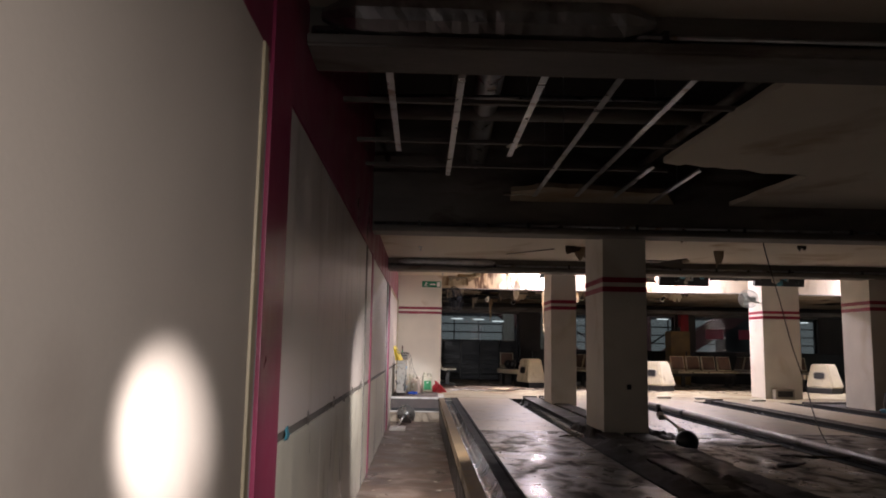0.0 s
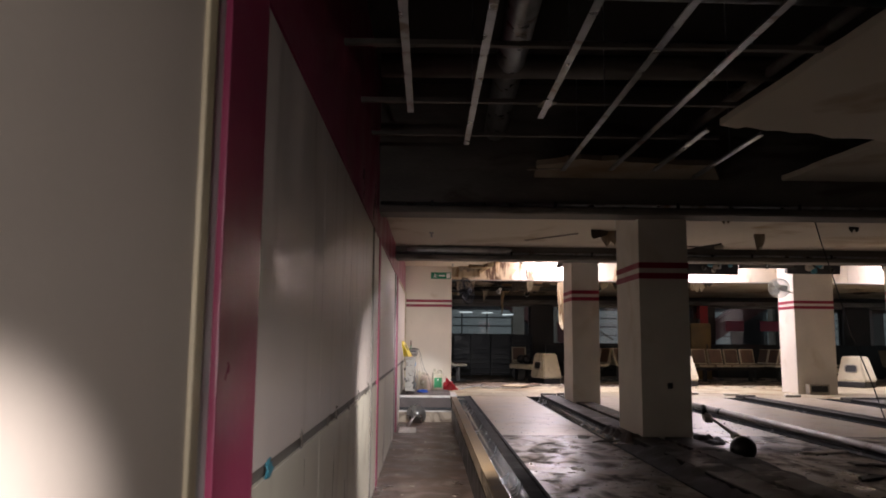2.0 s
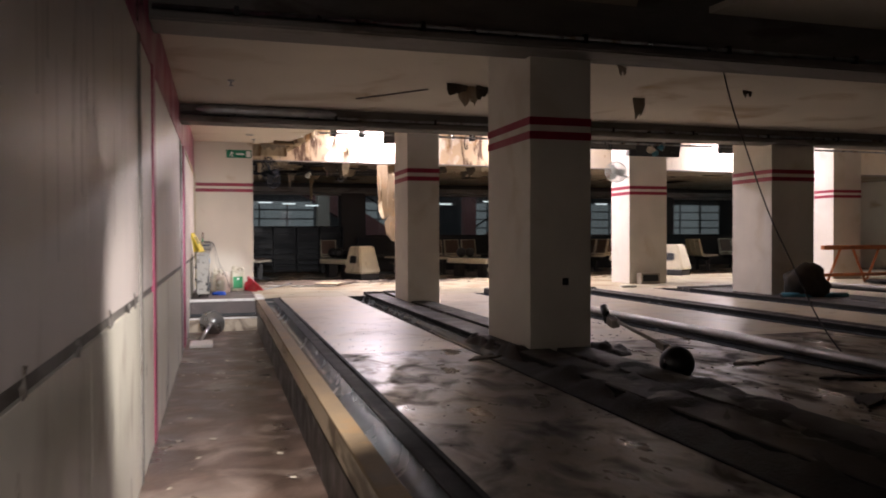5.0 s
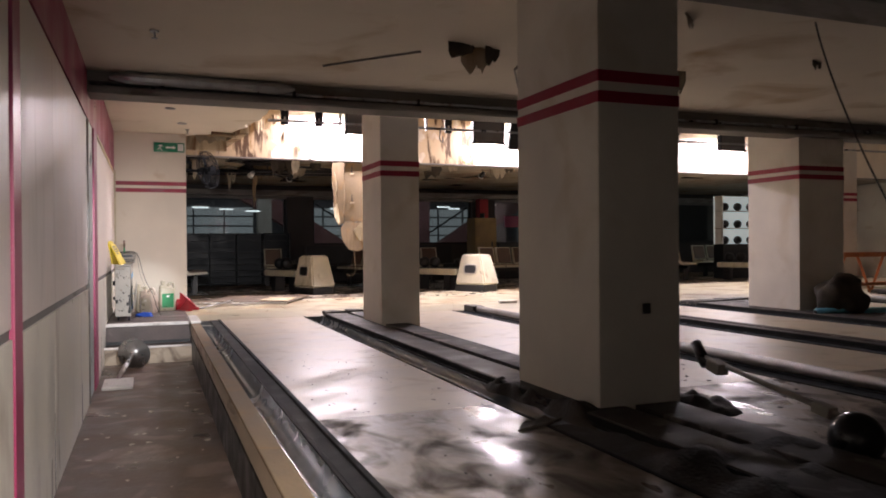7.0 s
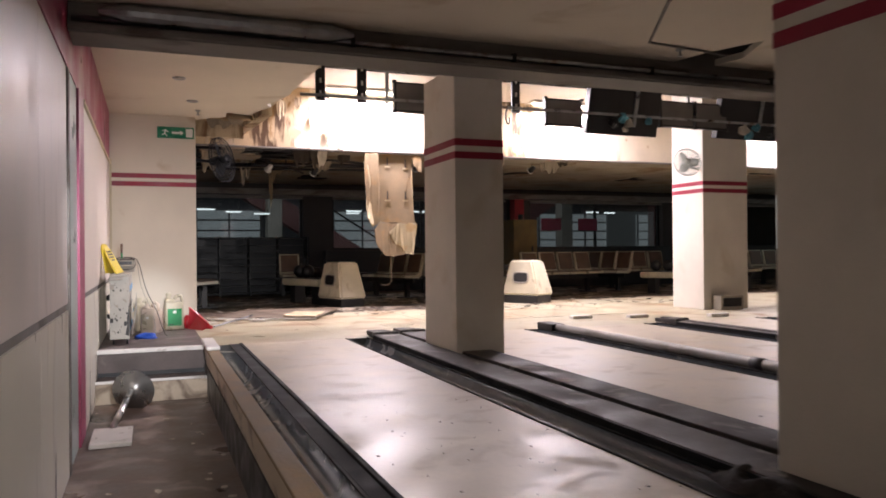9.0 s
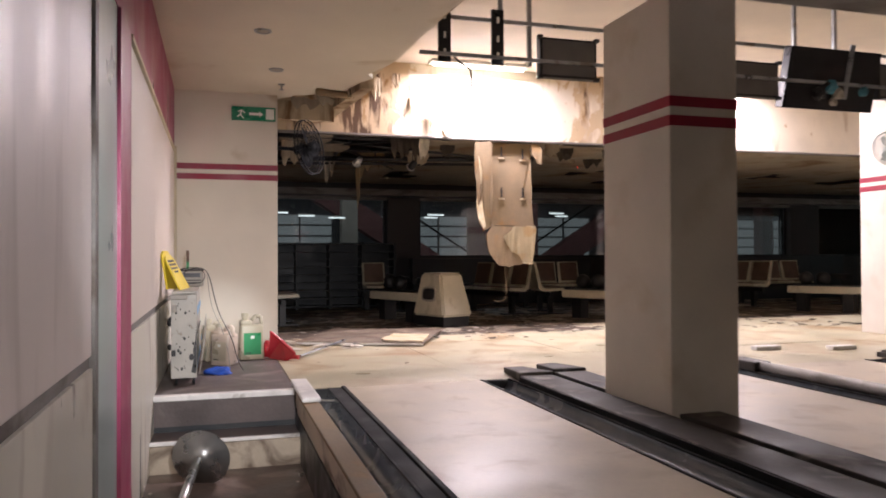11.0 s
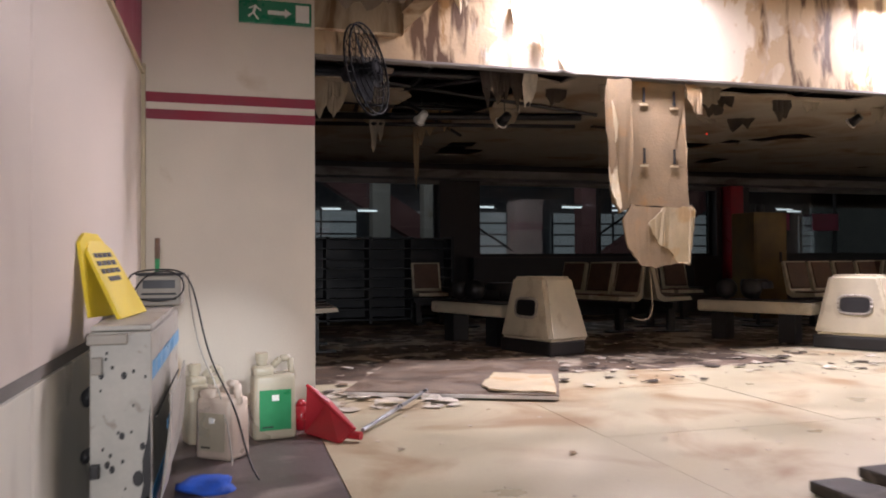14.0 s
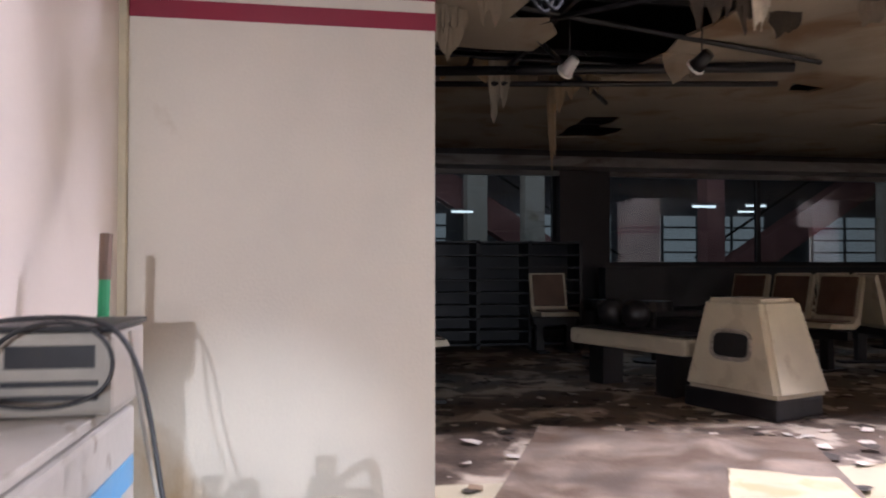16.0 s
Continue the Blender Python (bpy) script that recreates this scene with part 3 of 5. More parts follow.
for i in range(56):
    for j in range(19):
        x, y = 0.2 + (i + 0.5) * CELL, 18.28 + (j + 0.5) * CELL
        v = noise.noise(Vector((x * 0.9, y * 0.9, 3.0)))
        near = x < 2.6 and y < 20.6
        hole = (near and v > -0.05) or (4.1 < x < 5.5 and y < 18.7) or v > 0.47
        keep[i, j] = not hole
grid = {}


def corner(i, j):
    if (i, j) not in grid:
        r = random.Random(i * 31 + j)
        grid[i, j] = (0.2 + i * CELL + r.uniform(-0.07, 0.07), 18.28 + j * CELL + (r.uniform(-0.07, 0.07) if j else 0), 2.35 + r.uniform(-0.008, 0.008))
    return grid[i, j]


tops, lows = {}, {}
for (i, j), k in keep.items():
    if not k:
        continue
    q = [(i, j), (i + 1, j), (i + 1, j + 1), (i, j + 1)]
    for c in q:
        if c not in lows:
            p = corner(*c)
            lows[c] = bm.verts.new(p)
            tops[c] = bm.verts.new((p[0], p[1], p[2] + 0.018))
    bm.faces.new([lows[c] for c in q][::-1])
    bm.faces.new([tops[c] for c in q])
    for a, b, d in (((i, j), (i + 1, j), (i, j - 1)), ((i + 1, j), (i + 1, j + 1), (i + 1, j)), ((i + 1, j + 1), (i, j + 1), (i, j + 1)), ((i, j + 1), (i, j), (i - 1, j))):
        if not keep.get(d):
            bm.faces.new((lows[a], lows[b], tops[b], tops[a]))
structure("ceiling_bay_seats", bm, M_CEIL_WET_DIM, "broken stained ceiling boards over the seats", "ceiling")
bm = bmesh.new()
for x in [0.2 + 1.2 * i for i in range(14)]:
    box(bm, x - 0.015, x + 0.015, 18.3, FAR, 2.37, 2.41)
for y in (19.0, 20.1, 21.3, 22.6):
    box(bm, WX, RIGHT, y - 0.015, y + 0.015, 2.412, 2.45)
structure("trim_seat_ceiling_grid", bm, M_DARKMETAL, "dark steel grid above the broken ceiling", "ceiling grid")

# open bay: hanging metal rails and cross members
void = tagged(new("ceiling_frame"), "bare galvanised ceiling rails under a dark void", "ceiling frame", "", "structure")
for x, y0, y1, tilt in ((-0.27, 4.1, 6.35, 0), (0.16, 4.1, 7.2, 0.0), (0.65, 4.1, 6.45, 0.0), (1.1, 4.1, 8.1, 0), (1.54, 4.1, 8.05, 0), (1.94, 6.7, 8.05, 0), (2.39, 6.8, 8.3, 0.01)):
    bm = prism([(x - 0.022, 0), (x + 0.022, 0), (x + 0.022, 0.004), (x + 0.005, 0.006), (x + 0.005, 0.03), (x - 0.005, 0.03), (x - 0.005, 0.006), (x - 0.022, 0.004)], y0, y1)
    for v in bm.verts:
        v.co.z += 2.53 - tilt * (v.co.y - y0)
    part("rail", bm, M_STEEL, void, "galvanised ceiling rail")
# cross rails take the darker beam colour to sink into the unlit void
for y, z in ((5.32, 2.6), (6.4, 2.62), (7.4, 2.66)):
    part("cross_rail", boxed(WX, 2.3, y - 0.02, y + 0.02, z, z + 0.03), M_BEAM, void)
for x, y in ((-0.27, 5.32), (0.65, 5.32), (1.54, 5.32), (0.16, 6.4), (1.1, 6.4), (2.39, 7.4), (1.1, 7.4)):
    part("hanger", tubed((x, y, 2.55), (x, y, 3.5), 0.004, seg=6), M_STEEL, void)
for k, (a, b, r) in enumerate((((-0.5, 5.2, 2.9), (4, 5.3, 2.9), 0.05), ((-0.5, 6.7, 3.0), (4, 6.5, 2.95), 0.09), ((0.4, 4.12, 3.05), (0.5, 8.4, 3.0), 0.11), ((2.4, 4.12, 2.9), (2.3, 8.4, 2.95), 0.04), ((-0.5, 5.8, 2.8), (1.9, 5.8, 2.84), 0.02))):
    part("pipe", tubed(a, b, r), M_BEAM if k % 2 else M_STEEL, void, "dark service pipe in the ceiling void", True)
bm = rough_sheet([(0, 0), (0.09, 0.02), (0.1, 0.2), (0.02, 0.22)], 0.01, 31, 0.01, 4)
tagged(part("torn_board", moved(bm, pose(0.63, 6.1, 2.55, -80, 0, 10)), M_PAPER), "pale scrap of ceiling board stuck to rail", "scrap")
bm = rough_sheet([(0, 0), (0.36, 0.0), (0.34, 0.12), (0.02, 0.1)], 0.012, 33, 0.01, 4)
tagged(part("torn_board", moved(bm, pose(0.78, 8.1, 2.56, -70, 0, 0)), M_PAPER), "pale scrap of ceiling board stuck to beam", "scrap")

# ---- lanes ----
LANES = ((0.63, 1.62), (2.55, 3.6), (4.12, 5.14), (5.78, 6.8), (8.55, 9.57), (10.2, 11.22), (12.1, 13.12), (13.8, 14.82))
Y0, Y1 = -3.2, 14.8
for k, (x0, x1) in enumerate(LANES):
    lane = tagged(new("bowling_lane"), "cream glossy bowling lane with black dirt stains" if k else "cream glossy bowling lane, filthy towards the pins", "bowling lane", "bowling lanes", "structure")
    for a, b, m in ((Y0, 9.2, M_LANE_DIRTY), (9.2, Y1, M_LANE)):
        part("lane_board", boxed(x0, x1, a + 0.001, b - 0.001, -0.12, 0.0), m, lane)


def gutter(x0, x1):
    """An open half-pipe channel between x0 and x1."""
    w, d = x1 - x0, 0.085
    outer = [(x0, -0.004)] + [(x0 + 0.012 + (w - 0.024) * (0.5 - 0.5 * math.cos(math.pi * i / 24)), -0.006 - d * math.sin(math.pi * i / 24)) for i in range(25)] + [(x1, -0.004), (x1, -0.12), (x0, -0.12)]
    ob = tagged(new("gutter"), "dark grey plastic bowling gutter, scratched and shiny", "gutter", "bowling gutters", "structure")
    part("channel", prism(outer, Y0, Y1 - 0.02), M_GUTTER, ob, smooth=False)
    part("end_cap", boxed(x0, x1, Y1 - 0.02, Y1 + 0.0, -0.12, -0.003), M_BLACK, ob)
    part("lip", boxed(x0, x0 + 0.014, Y0, Y1 - 0.02, -0.003, 0.006), M_RUBBER, ob)
    part("lip", boxed(x1 - 0.014, x1, Y0, Y1 - 0.02, -0.003, 0.006), M_RUBBER, ob)
    return ob


for a, b in ((0.366, 0.524), (1.622, 1.85), (2.45, 2.548), (3.602, 3.78), (3.94, 4.118), (5.142, 5.34), (5.62, 5.778), (6.802, 7.0), (8.35, 8.548), (9.572, 9.75), (10.0, 10.198), (11.222, 11.42), (11.9, 12.098), (13.122, 13.3), (13.6, 13.798), (14.822, 15.0)):
    gutter(a, b)

kick = tagged(new("trim_lane_edge"), "black ridged rubber strip along the first lane", "lane edge", "", "structure")
part("strip", boxed(0.526, 0.6, Y0, 14.78, -0.12, 0.004, bevel=0.003), M_RUBBER, kick)
part("ridge", boxed(0.602, 0.628, Y0, 14.78, -0.12, 0.014, bevel=0.004), M_RUBBER, kick)
curb = tagged(new("curb"), "worn cream wooden side wall of the lane with grimy top", "curb", "", "structure")
part("side_board", boxed(0.3, 0.364, Y0, 14.78, FLOOR, -0.13), M_CURB, curb)
part("side_board", boxed(0.292, 0.364, Y0, 14.78, -0.118, 0.012, bevel=0.004), M_CURB, curb)
part("top_strip", boxed(0.27, 0.366, Y0, 14.5, 0.014, 0.034, bevel=0.005), M_HANG, curb, "chipped and scuffed top strip")
cover = tagged(part("curb_cover", boxed(0.262, 0.374, 14.1, 14.86, 0.036, 0.066, bevel=0.014), M_NOSE), "white plastic cover on the end of the lane wall", "cover")
bm = bmesh.new()
for i in range(12):
    a0, a1 = math.pi * i / 12, math.pi * (i + 1) / 12
    tube(bm, (0.5 - 0.11 * math.cos(a0), 14.62 - 0.13 * math.sin(a0), -0.03), (0.5 - 0.11 * math.cos(a1), 14.62 - 0.13 * math.sin(a1), -0.03), 0.006, seg=6)
tagged(part("cable_loop", bm, M_GREY), "grey cable loop lying in the gutter end", "cable")

# divider between the first two lanes: two capped strips with a slot, end shoes
def divider(x0, x1, y1=15.05):
    d = tagged(new("lane_divider"), "dusty dark capped divider between lanes", "lane divider", "lane dividers", "structure")
    mid = (x0 + x1) / 2
    for a, b in ((x0, mid - 0.03), (mid + 0.03, x1)):
        e = y1 - (0.0 if a == x0 else -0.1)
        part("cap", boxed(a, b, Y0, e - 0.42, -0.12, 0.045, bevel=0.008), M_CAP, d)
        bm = bmesh.new()
        box(bm, a - 0.006, b + 0.006, e - 0.44, e, 0.003, 0.068, bevel=0.012)
        for v in bm.verts:
            if v.co.y > e - 0.06:
                v.co.x += (0.05 if v.co.x < (a + b) / 2 else -0.05)
                v.co.z -= 0.02 if v.co.z > 0.04 else 0
        part("end_shoe", bm, M_CAP, d, "dusty moulded end shoe")
    part("slot", boxed(mid - 0.028, mid + 0.028, Y0, y1 - 0.2, -0.12, 0.0), M_RUBBER, d)
    part("side_strip", boxed(x0 - 0.012, x0 - 0.002, Y0, y1 - 0.45, -0.11, 0.04), M_RUBBER, d)
    return d


divider(1.864, 2.436)
divider(5.356, 5.608, 14.9)
divider(7.02, 8.33, 14.5)
divider(11.44, 11.88)
for x, m in ((3.86, M_CHROME), (9.87, M_CHROME), (13.45, M_CHROME)):
    d = tagged(new("ball_return_rail"), "tubular metal rail between two bowling lanes", "rail", "rails between the lanes", "structure")
    part("tube", tubed((x, Y0, 0.035), (x, 14.6, 0.035), 0.042, seg=16), m, d, smooth=True)
    part("bed", boxed(x - 0.078, x + 0.078, Y0, 14.7, -0.12, -0.006), M_BLACK, d)
    part("end_block", boxed(x - 0.08, x + 0.08, 14.5, 14.82, 0.0, 0.075, bevel=0.015), M_CAP, d)
    part("joint", tubed((x, 11.6, 0.035), (x, 11.72, 0.035), 0.046, seg=16), M_DARKMETAL, d, smooth=True)

# landing and steps at the end of the corridor
steps = tagged(new("stairs"), "two dark steps with white nosings up to the approach", "stairs", "", "structure")
part("landing", boxed(WX, 0.29, 14.8, 17.398, -0.2, 0.0), M_LANDING, steps, "scuffed dark brown landing board")
part("nosing", boxed(WX, 0.285, 14.77, 14.84, -0.03, 0.006, bevel=0.005), M_NOSE, steps, "worn white nosing")
part("riser", boxed(WX, 0.29, 14.802, 14.83, FLOOR, -0.031), M_SHELF, steps, "dark upper riser")
part("tread", boxed(WX, 0.29, 14.5, 14.8, FLOOR, -0.235), M_LANDING, steps)
part("nosing", boxed(WX, 0.288, 14.488, 14.515, -0.25, -0.228, bevel=0.004), M_NOSE, steps, "worn white nosing")
part("riser", boxed(WX, 0.29, 14.48, 14.498, FLOOR, -0.252), M_CURB, steps, "pale wooden riser")

# approach: large boards with fine joints
approach = tagged(new("floor_approach"), "cream approach boards with brown water stains", "floor", "", "structure")
xs = (0.294, 1.62, 3.0, 4.4, 5.8, 7.2, 8.6, 10.0, 11.4, 12.8, 14.2, RIGHT)
ys = (14.804, 16.05, 17.3, 18.9)
for i, (a, b) in enumerate(zip(xs, xs[1:])):
    for j, (c, d) in enumerate(zip(ys, ys[1:])):
        part("board", boxed(a + 0.002, b - 0.002, c + 0.002, min(d, 18.0 if b < 4.5 else d) - 0.002, -0.1, random.Random(i * 7 + j).uniform(-0.002, 0.0)), M_APPROACH, approach)
part("bed", boxed(0.294, RIGHT, 14.8, 17.99, -0.2, -0.101), M_BLACK, approach)

# ---- back wall with windows, and the mall beyond ----
back = tagged(new("wall_north"), "dark wall with long shop windows", "wall", "", "structure")
part("sill_wall", boxed(WX - 1.4, RIGHT, FAR, FAR + 0.2, 0.0, 0.9), M_DARKWALL, back)
part("header", boxed(WX - 1.4, RIGHT, FAR, FAR + 0.2, 2.1, 3.5), M_DARKWALL, back)
part("header_bar", boxed(WX, RIGHT, FAR - 0.5, FAR - 0.1, 2.08, 2.2), M_BEAM, back, "long grimy bulkhead above the windows")
part("header_bar", boxed(WX, RIGHT, FAR - 0.09, FAR - 0.002, 2.02, 2.1), M_BEAM, back)
win_x = (-0.6, 2.95, 3.6, 7.85, 8.5, 12.4, 13.2, 16.8)
for k in range(0, len(win_x) - 1):
    a, b = win_x[k], win_x[k + 1]
    if k % 2:
        part("pier", boxed(a, b, FAR - 0.1, FAR + 0.2, 0.9, 2.1), M_DARKWALL, back)
        continue
    w = tagged(new("window_1"), "long interior shop window with dark frame", "window", "shop windows", "structure")
    for z in (0.9, 2.05):
        part("frame", boxed(a, b, FAR + 0.05, FAR + 0.12, z, z + 0.05), M_DARKMETAL, w)
    n = 1 if b - a < 3.7 else 2
    for i in range(n + 1):
        x = a + (b - a - 0.05) * i / n
        part("mullion", boxed(x, x + 0.05, FAR + 0.05, FAR + 0.12, 0.95, 2.05), M_DARKMETAL, w)
    for i in range(n):
        p = part("pane", boxed(a + 0.05 + (b - a - 0.05) * i / n, a + (b - a - 0.05) * (i + 1) / n, FAR + 0.08, FAR + 0.088, 0.95, 2.05), M_PANE, w)
        p.visible_shadow = False
red_post = tagged(part("red_post", boxed(7.95, 8.2, FAR - 0.35, FAR - 0.1, 0, 2.08, bevel=0.01), M_RED), "red painted square post beside the window", "post", "", "structure")

structure("floor_mall", boxed(-12, 30, FAR + 0.2, 38, -0.3, -0.1), M_MALLGREY, "grey floor of the mall beyond", "floor")
structure("ceiling_mall", boxed(-12, 30, FAR + 0.4, 38, 5.6, 5.8), M_MALLGREY, "grey mall ceiling", "ceiling")
structure("wall_mall", boxed(-12, 30, 37.8, 38, -0.3, 5.8), M_MALLGREY, "far grey mall wall", "wall")
structure("wall_mall_side_west", boxed(-12.2, -12, FAR, 38, -0.3, 5.8), M_MALLGREY, "grey mall side wall", "wall")
structure("wall_mall_side_east", boxed(30, 30.2, FAR, 38, -0.3, 5.8), M_MALLGREY, "grey mall side wall", "wall")
rr = random.Random(5)
for x in (-6, -1.5, 3.2, 4.5, 8.8, 13.5, 17.5, 22):
    tagged(part("mall_column", boxed(x, x + 0.45, 31, 31.45, -0.1, 5.6, bevel=0.02), M_MALLPINK if x in (-1.5, 8.8, 17.5) else M_WALL), "square mall column beyond the windows", "column", "mall columns", "structure")
for k, x in enumerate((-5, 0.3, 5.6, 10.9, 16.2, 21.5)):
    shop = tagged(new("shop_window"), "pale lit shopfront across the mall", "shop window", "mall shopfronts", "structure")
    part("lit_pane", boxed(x, x + 3.6, 37.7, 37.79, 0.9, 2.5), M_DAY, shop)
    for i in range(4):
        part("bar", boxed(x + i * 1.2 - 0.03, x + i * 1.2 + 0.03, 37.62, 37.7, 0.9, 2.5), M_MALLGREY, shop)
    for z in (1.3, 1.7, 2.1):
        part("bar", boxed(x, x + 3.6, 37.6, 37.66, z, z + 0.06), M_MALLGREY, shop)
for x0, flip in ((4.6, 1), (12.6, -1)):
    esc = tagged(new("escalator"), "pinkish sloping escalator side in the mall", "escalator", "mall escalators")
    bm = bmesh.new()
    box(bm, -3, 3, 33, 33.6, -0.35, 0.35)
    part("truss", moved(bm, Matrix.Translation((x0, 0, 1.9)) @ Matrix.Translation((0, 33, 0)) @ pose(0, 0, 0, 0, 32 * flip, 0) @ Matrix.Translation((0, -33, 0))), M_MALLPINK, esc)
    bm = bmesh.new()
    box(bm, -3, 3, 33.02, 33.06, 0.9, 0.96)
    part("handrail", moved(bm, Matrix.Translation((x0, 0, 1.9)) @ Matrix.Translation((0, 33, 0)) @ pose(0, 0, 0, 0, 32 * flip, 0) @ Matrix.Translation((0, -33, 0))), M_BLACK, esc)
for x, y, z in ((1.2, 28, 2.0), (2.2, 31, 2.1), (2.9, 30, 2.0), (5.4, 29, 2.05), (6.4, 33, 2.2), (7.1, 28, 2.0), (9.4, 30, 2.2), (11.0, 33, 2.3), (13.5, 29, 2.1), (15.5, 31, 2.2)):
    lt = thing("mall_strip_light", "small white strip light hanging in the mall", "strip light", (x, y, z), 0, "mall strip lights")
    part("tube", boxed(-0.22, 0.22, -0.03, 0.03, -0.02, 0.02), M_MALLTUBE, lt)
    part("housing", boxed(-0.25, 0.25, -0.04, 0.04, 0.02, 0.06), M_WHITE, lt)
    part("hanger", tubed((0, 0, 0.06), (0, 0, 5.6 - z), 0.006, seg=6), M_STEEL, lt)
for x in (8.85, 9.9):
    tagged(part("wall_poster", boxed(x, x + 0.55, FAR - 0.02, FAR - 0.004, 1.35, 1.65), M_PINK), "small crimson notice on the window", "notice", "notices on the window")
for lx, ly, watts in COFFER_LAMPS:
    lt = thing("ceiling_light", "white strip light fixed up in the coffer", "ceiling light", (lx, ly, 3.2), 0, "coffer lights")
    part("housing", boxed(-0.6, 0.6, -0.1, 0.1, -0.04, 0.0, bevel=0.01), M_WHITE, lt)
    part("tube", tubed((-0.56, 0, -0.055), (0.56, 0, -0.055), 0.014), M_TUBE, lt, "glowing tube")


# ---- things on the landing ----
cab = thing("lane_machine", "battered white lane-cleaning machine with drilled end plate", "machine", (-0.36, 15.2, 0.0))
part("body", boxed(-0.235, -0.002, 0.02, 0.86, 0.06, 0.6, bevel=0.012), M_MACHINE, cab)
bm = boxed(-0.245, 0.004, 0.0, 0.02, 0.05, 0.61, bevel=0.006)
end = part("end_plate", bm, M_MACHINE, cab, "rusty drilled end plate")
rr = random.Random(8)
for i in range(26):
    x, z, r = rr.uniform(-0.23, -0.01), rr.uniform(0.1, 0.55), rr.choice((0.004, 0.005, 0.006, 0.011))
    part("hole", tubed((x, -0.004, z), (x, 0.002, z), r, seg=10), M_BLACK, end)
part("hole", tubed((-0.05, -0.005, 0.19), (-0.05, 0.002, 0.19), 0.022, seg=14), M_BLACK, end)
part("lid", boxed(-0.24, 0.004, 0.0, 0.87, 0.612, 0.628, bevel=0.004), M_MACHINE, cab)
part("end_rail", boxed(-0.25, -0.09, -0.022, -0.001, 0.575, 0.605, bevel=0.005), M_GREY, cab, "bright metal rail on the end")
part("latch", boxed(-0.235, -0.19, -0.018, -0.001, 0.49, 0.54, bevel=0.005), M_GREY, cab)
part("latch", boxed(-0.24, -0.2, -0.018, -0.001, 0.2, 0.24, bevel=0.005), M_BLACK, cab)
for z, w in ((0.49, 0.05), (0.12, 0.045)):
    bm = boxed(0.0, 0.004, 0.02, 0.84, z - w / 2, z + w / 2)
    part("blue_band", bm, M_BLUE, cab, "blue painted band")
bm = rough_sheet([(0, 0), (0.5, 0.02), (0.52, 0.36), (0.02, 0.34)], 0.006, 3, 0.015, 4)
part("side_flap", moved(bm, pose(0.03, 0.03, 0.07, 8, 0, 90)), M_MACHINE, cab, "bent loose side panel")
bm = boxed(0.035, 0.039, 0.2, 0.36, 0.27, 0.3)
part("blue_mark", bm, M_BLUE, cab, "plain blue emblem")
for x in (-0.2, -0.03):
    for y in (0.04, 0.78):
        w = part("castor", tubed((x - 0.012, y, 0.03), (x + 0.012, y, 0.03), 0.03, seg=16), M_BLACK, cab, "small black castor", True)
        part("fork", boxed(x - 0.02, x + 0.02, y - 0.02, y + 0.02, 0.045, 0.075), M_STEEL, w)
bm = bmesh.new()
gap = [(-0.052, 0.09), (-0.006, 0.08), (0.003, 0.2), (-0.002, 0.4), (-0.014, 0.3), (-0.034, 0.24), (-0.03, 0.17)]
low = [bm.verts.new((x, -0.004, z)) for x, z in gap]
bm.faces.new(low)
for q in bmesh.ops.extrude_face_region(bm, geom=bm.faces[:])["geom"]:
    if isinstance(q, bmesh.types.BMVert):
        q.co.y += 0.003
part("torn_gap", bm, M_BLACK, end, "black torn gap in the end plate")
bm = bmesh.new()
box(bm, 0.0, 0.006, 0.1, 0.84, 0.335, 0.343)
part("seam", bm, M_BLACK, cab)
cab.scale = (0.7, 1.46, 1.06)
part("side_motor", tubed((-0.262, 0.02, 0.42), (-0.262, 0.2, 0.42), 0.026, seg=14), M_BLACK, cab, "", True)
part("side_motor", tubed((-0.262, 0.0, 0.26), (-0.262, 0.12, 0.24), 0.02, seg=14), M_BLACK, cab, "", True)

sign = thing("folding_sign", "yellow folding caution sign with dark lettering, leaning on wall", "caution sign", (-0.43, 15.58, 0.668))
for s, nm in ((0, "front_leaf"), (1, "back_leaf")):
    bm = bmesh.new()
    outline = [(-0.13, 0.0), (0.13, 0.0), (0.105, 0.255), (0.05, 0.29), (-0.05, 0.29), (-0.105, 0.255)]
    a = [bm.verts.new((x, 0, z)) for x, z in outline]
    b = [bm.verts.new((x, 0.012, z)) for x, z in outline]
    for i in range(6):
        bm.faces.new((a[i], a[(i + 1) % 6], b[(i + 1) % 6], b[i]))
    bm.faces.new(a)
    bm.faces.new(b[::-1])
    bmesh.ops.recalc_face_normals(bm, faces=bm.faces)
    across, up = Vector((0.06, 0.25, 0)).normalized(), Vector((-0.13 + 0.08 * s, 0.02, 0.26)).normalized()
    back = up.cross(across).normalized()
    across = back.cross(up)
    m = Matrix.Translation((-0.02 - 0.085 * s, 0.0 - 0.02 * s, 0.004)) @ Matrix((across, back, up)).transposed().to_4x4()
    leaf_ob = part(nm, moved(bm, m), M_YELLOW, sign)
    if not s:
        for r, (w, z) in enumerate(((0.16, 0.225), (0.17, 0.195), (0.17, 0.165), (0.11, 0.135))):
            for c in range(4):
                bx = boxed(-w / 2 + c * w / 4, -w / 2 + c * w / 4 + w / 5.5, -0.003, -0.0005, z, z + 0.017)
                part("letter_bar", moved(bx, m), M_DARKMETAL, leaf_ob)

radio = thing("control_box", "small grey electrical box with louvres and handle", "control box", (-0.4, 16.16, 0.668))
part("case", boxed(-0.11, 0.07, 0.0, 0.22, 0.0, 0.13, bevel=0.01), M_GREY, radio)
for i in range(2):
    part("louvre", boxed(-0.09, 0.05, -0.004, -0.001, 0.025 + i * 0.022, 0.034 + i * 0.022), M_BLACK, radio)
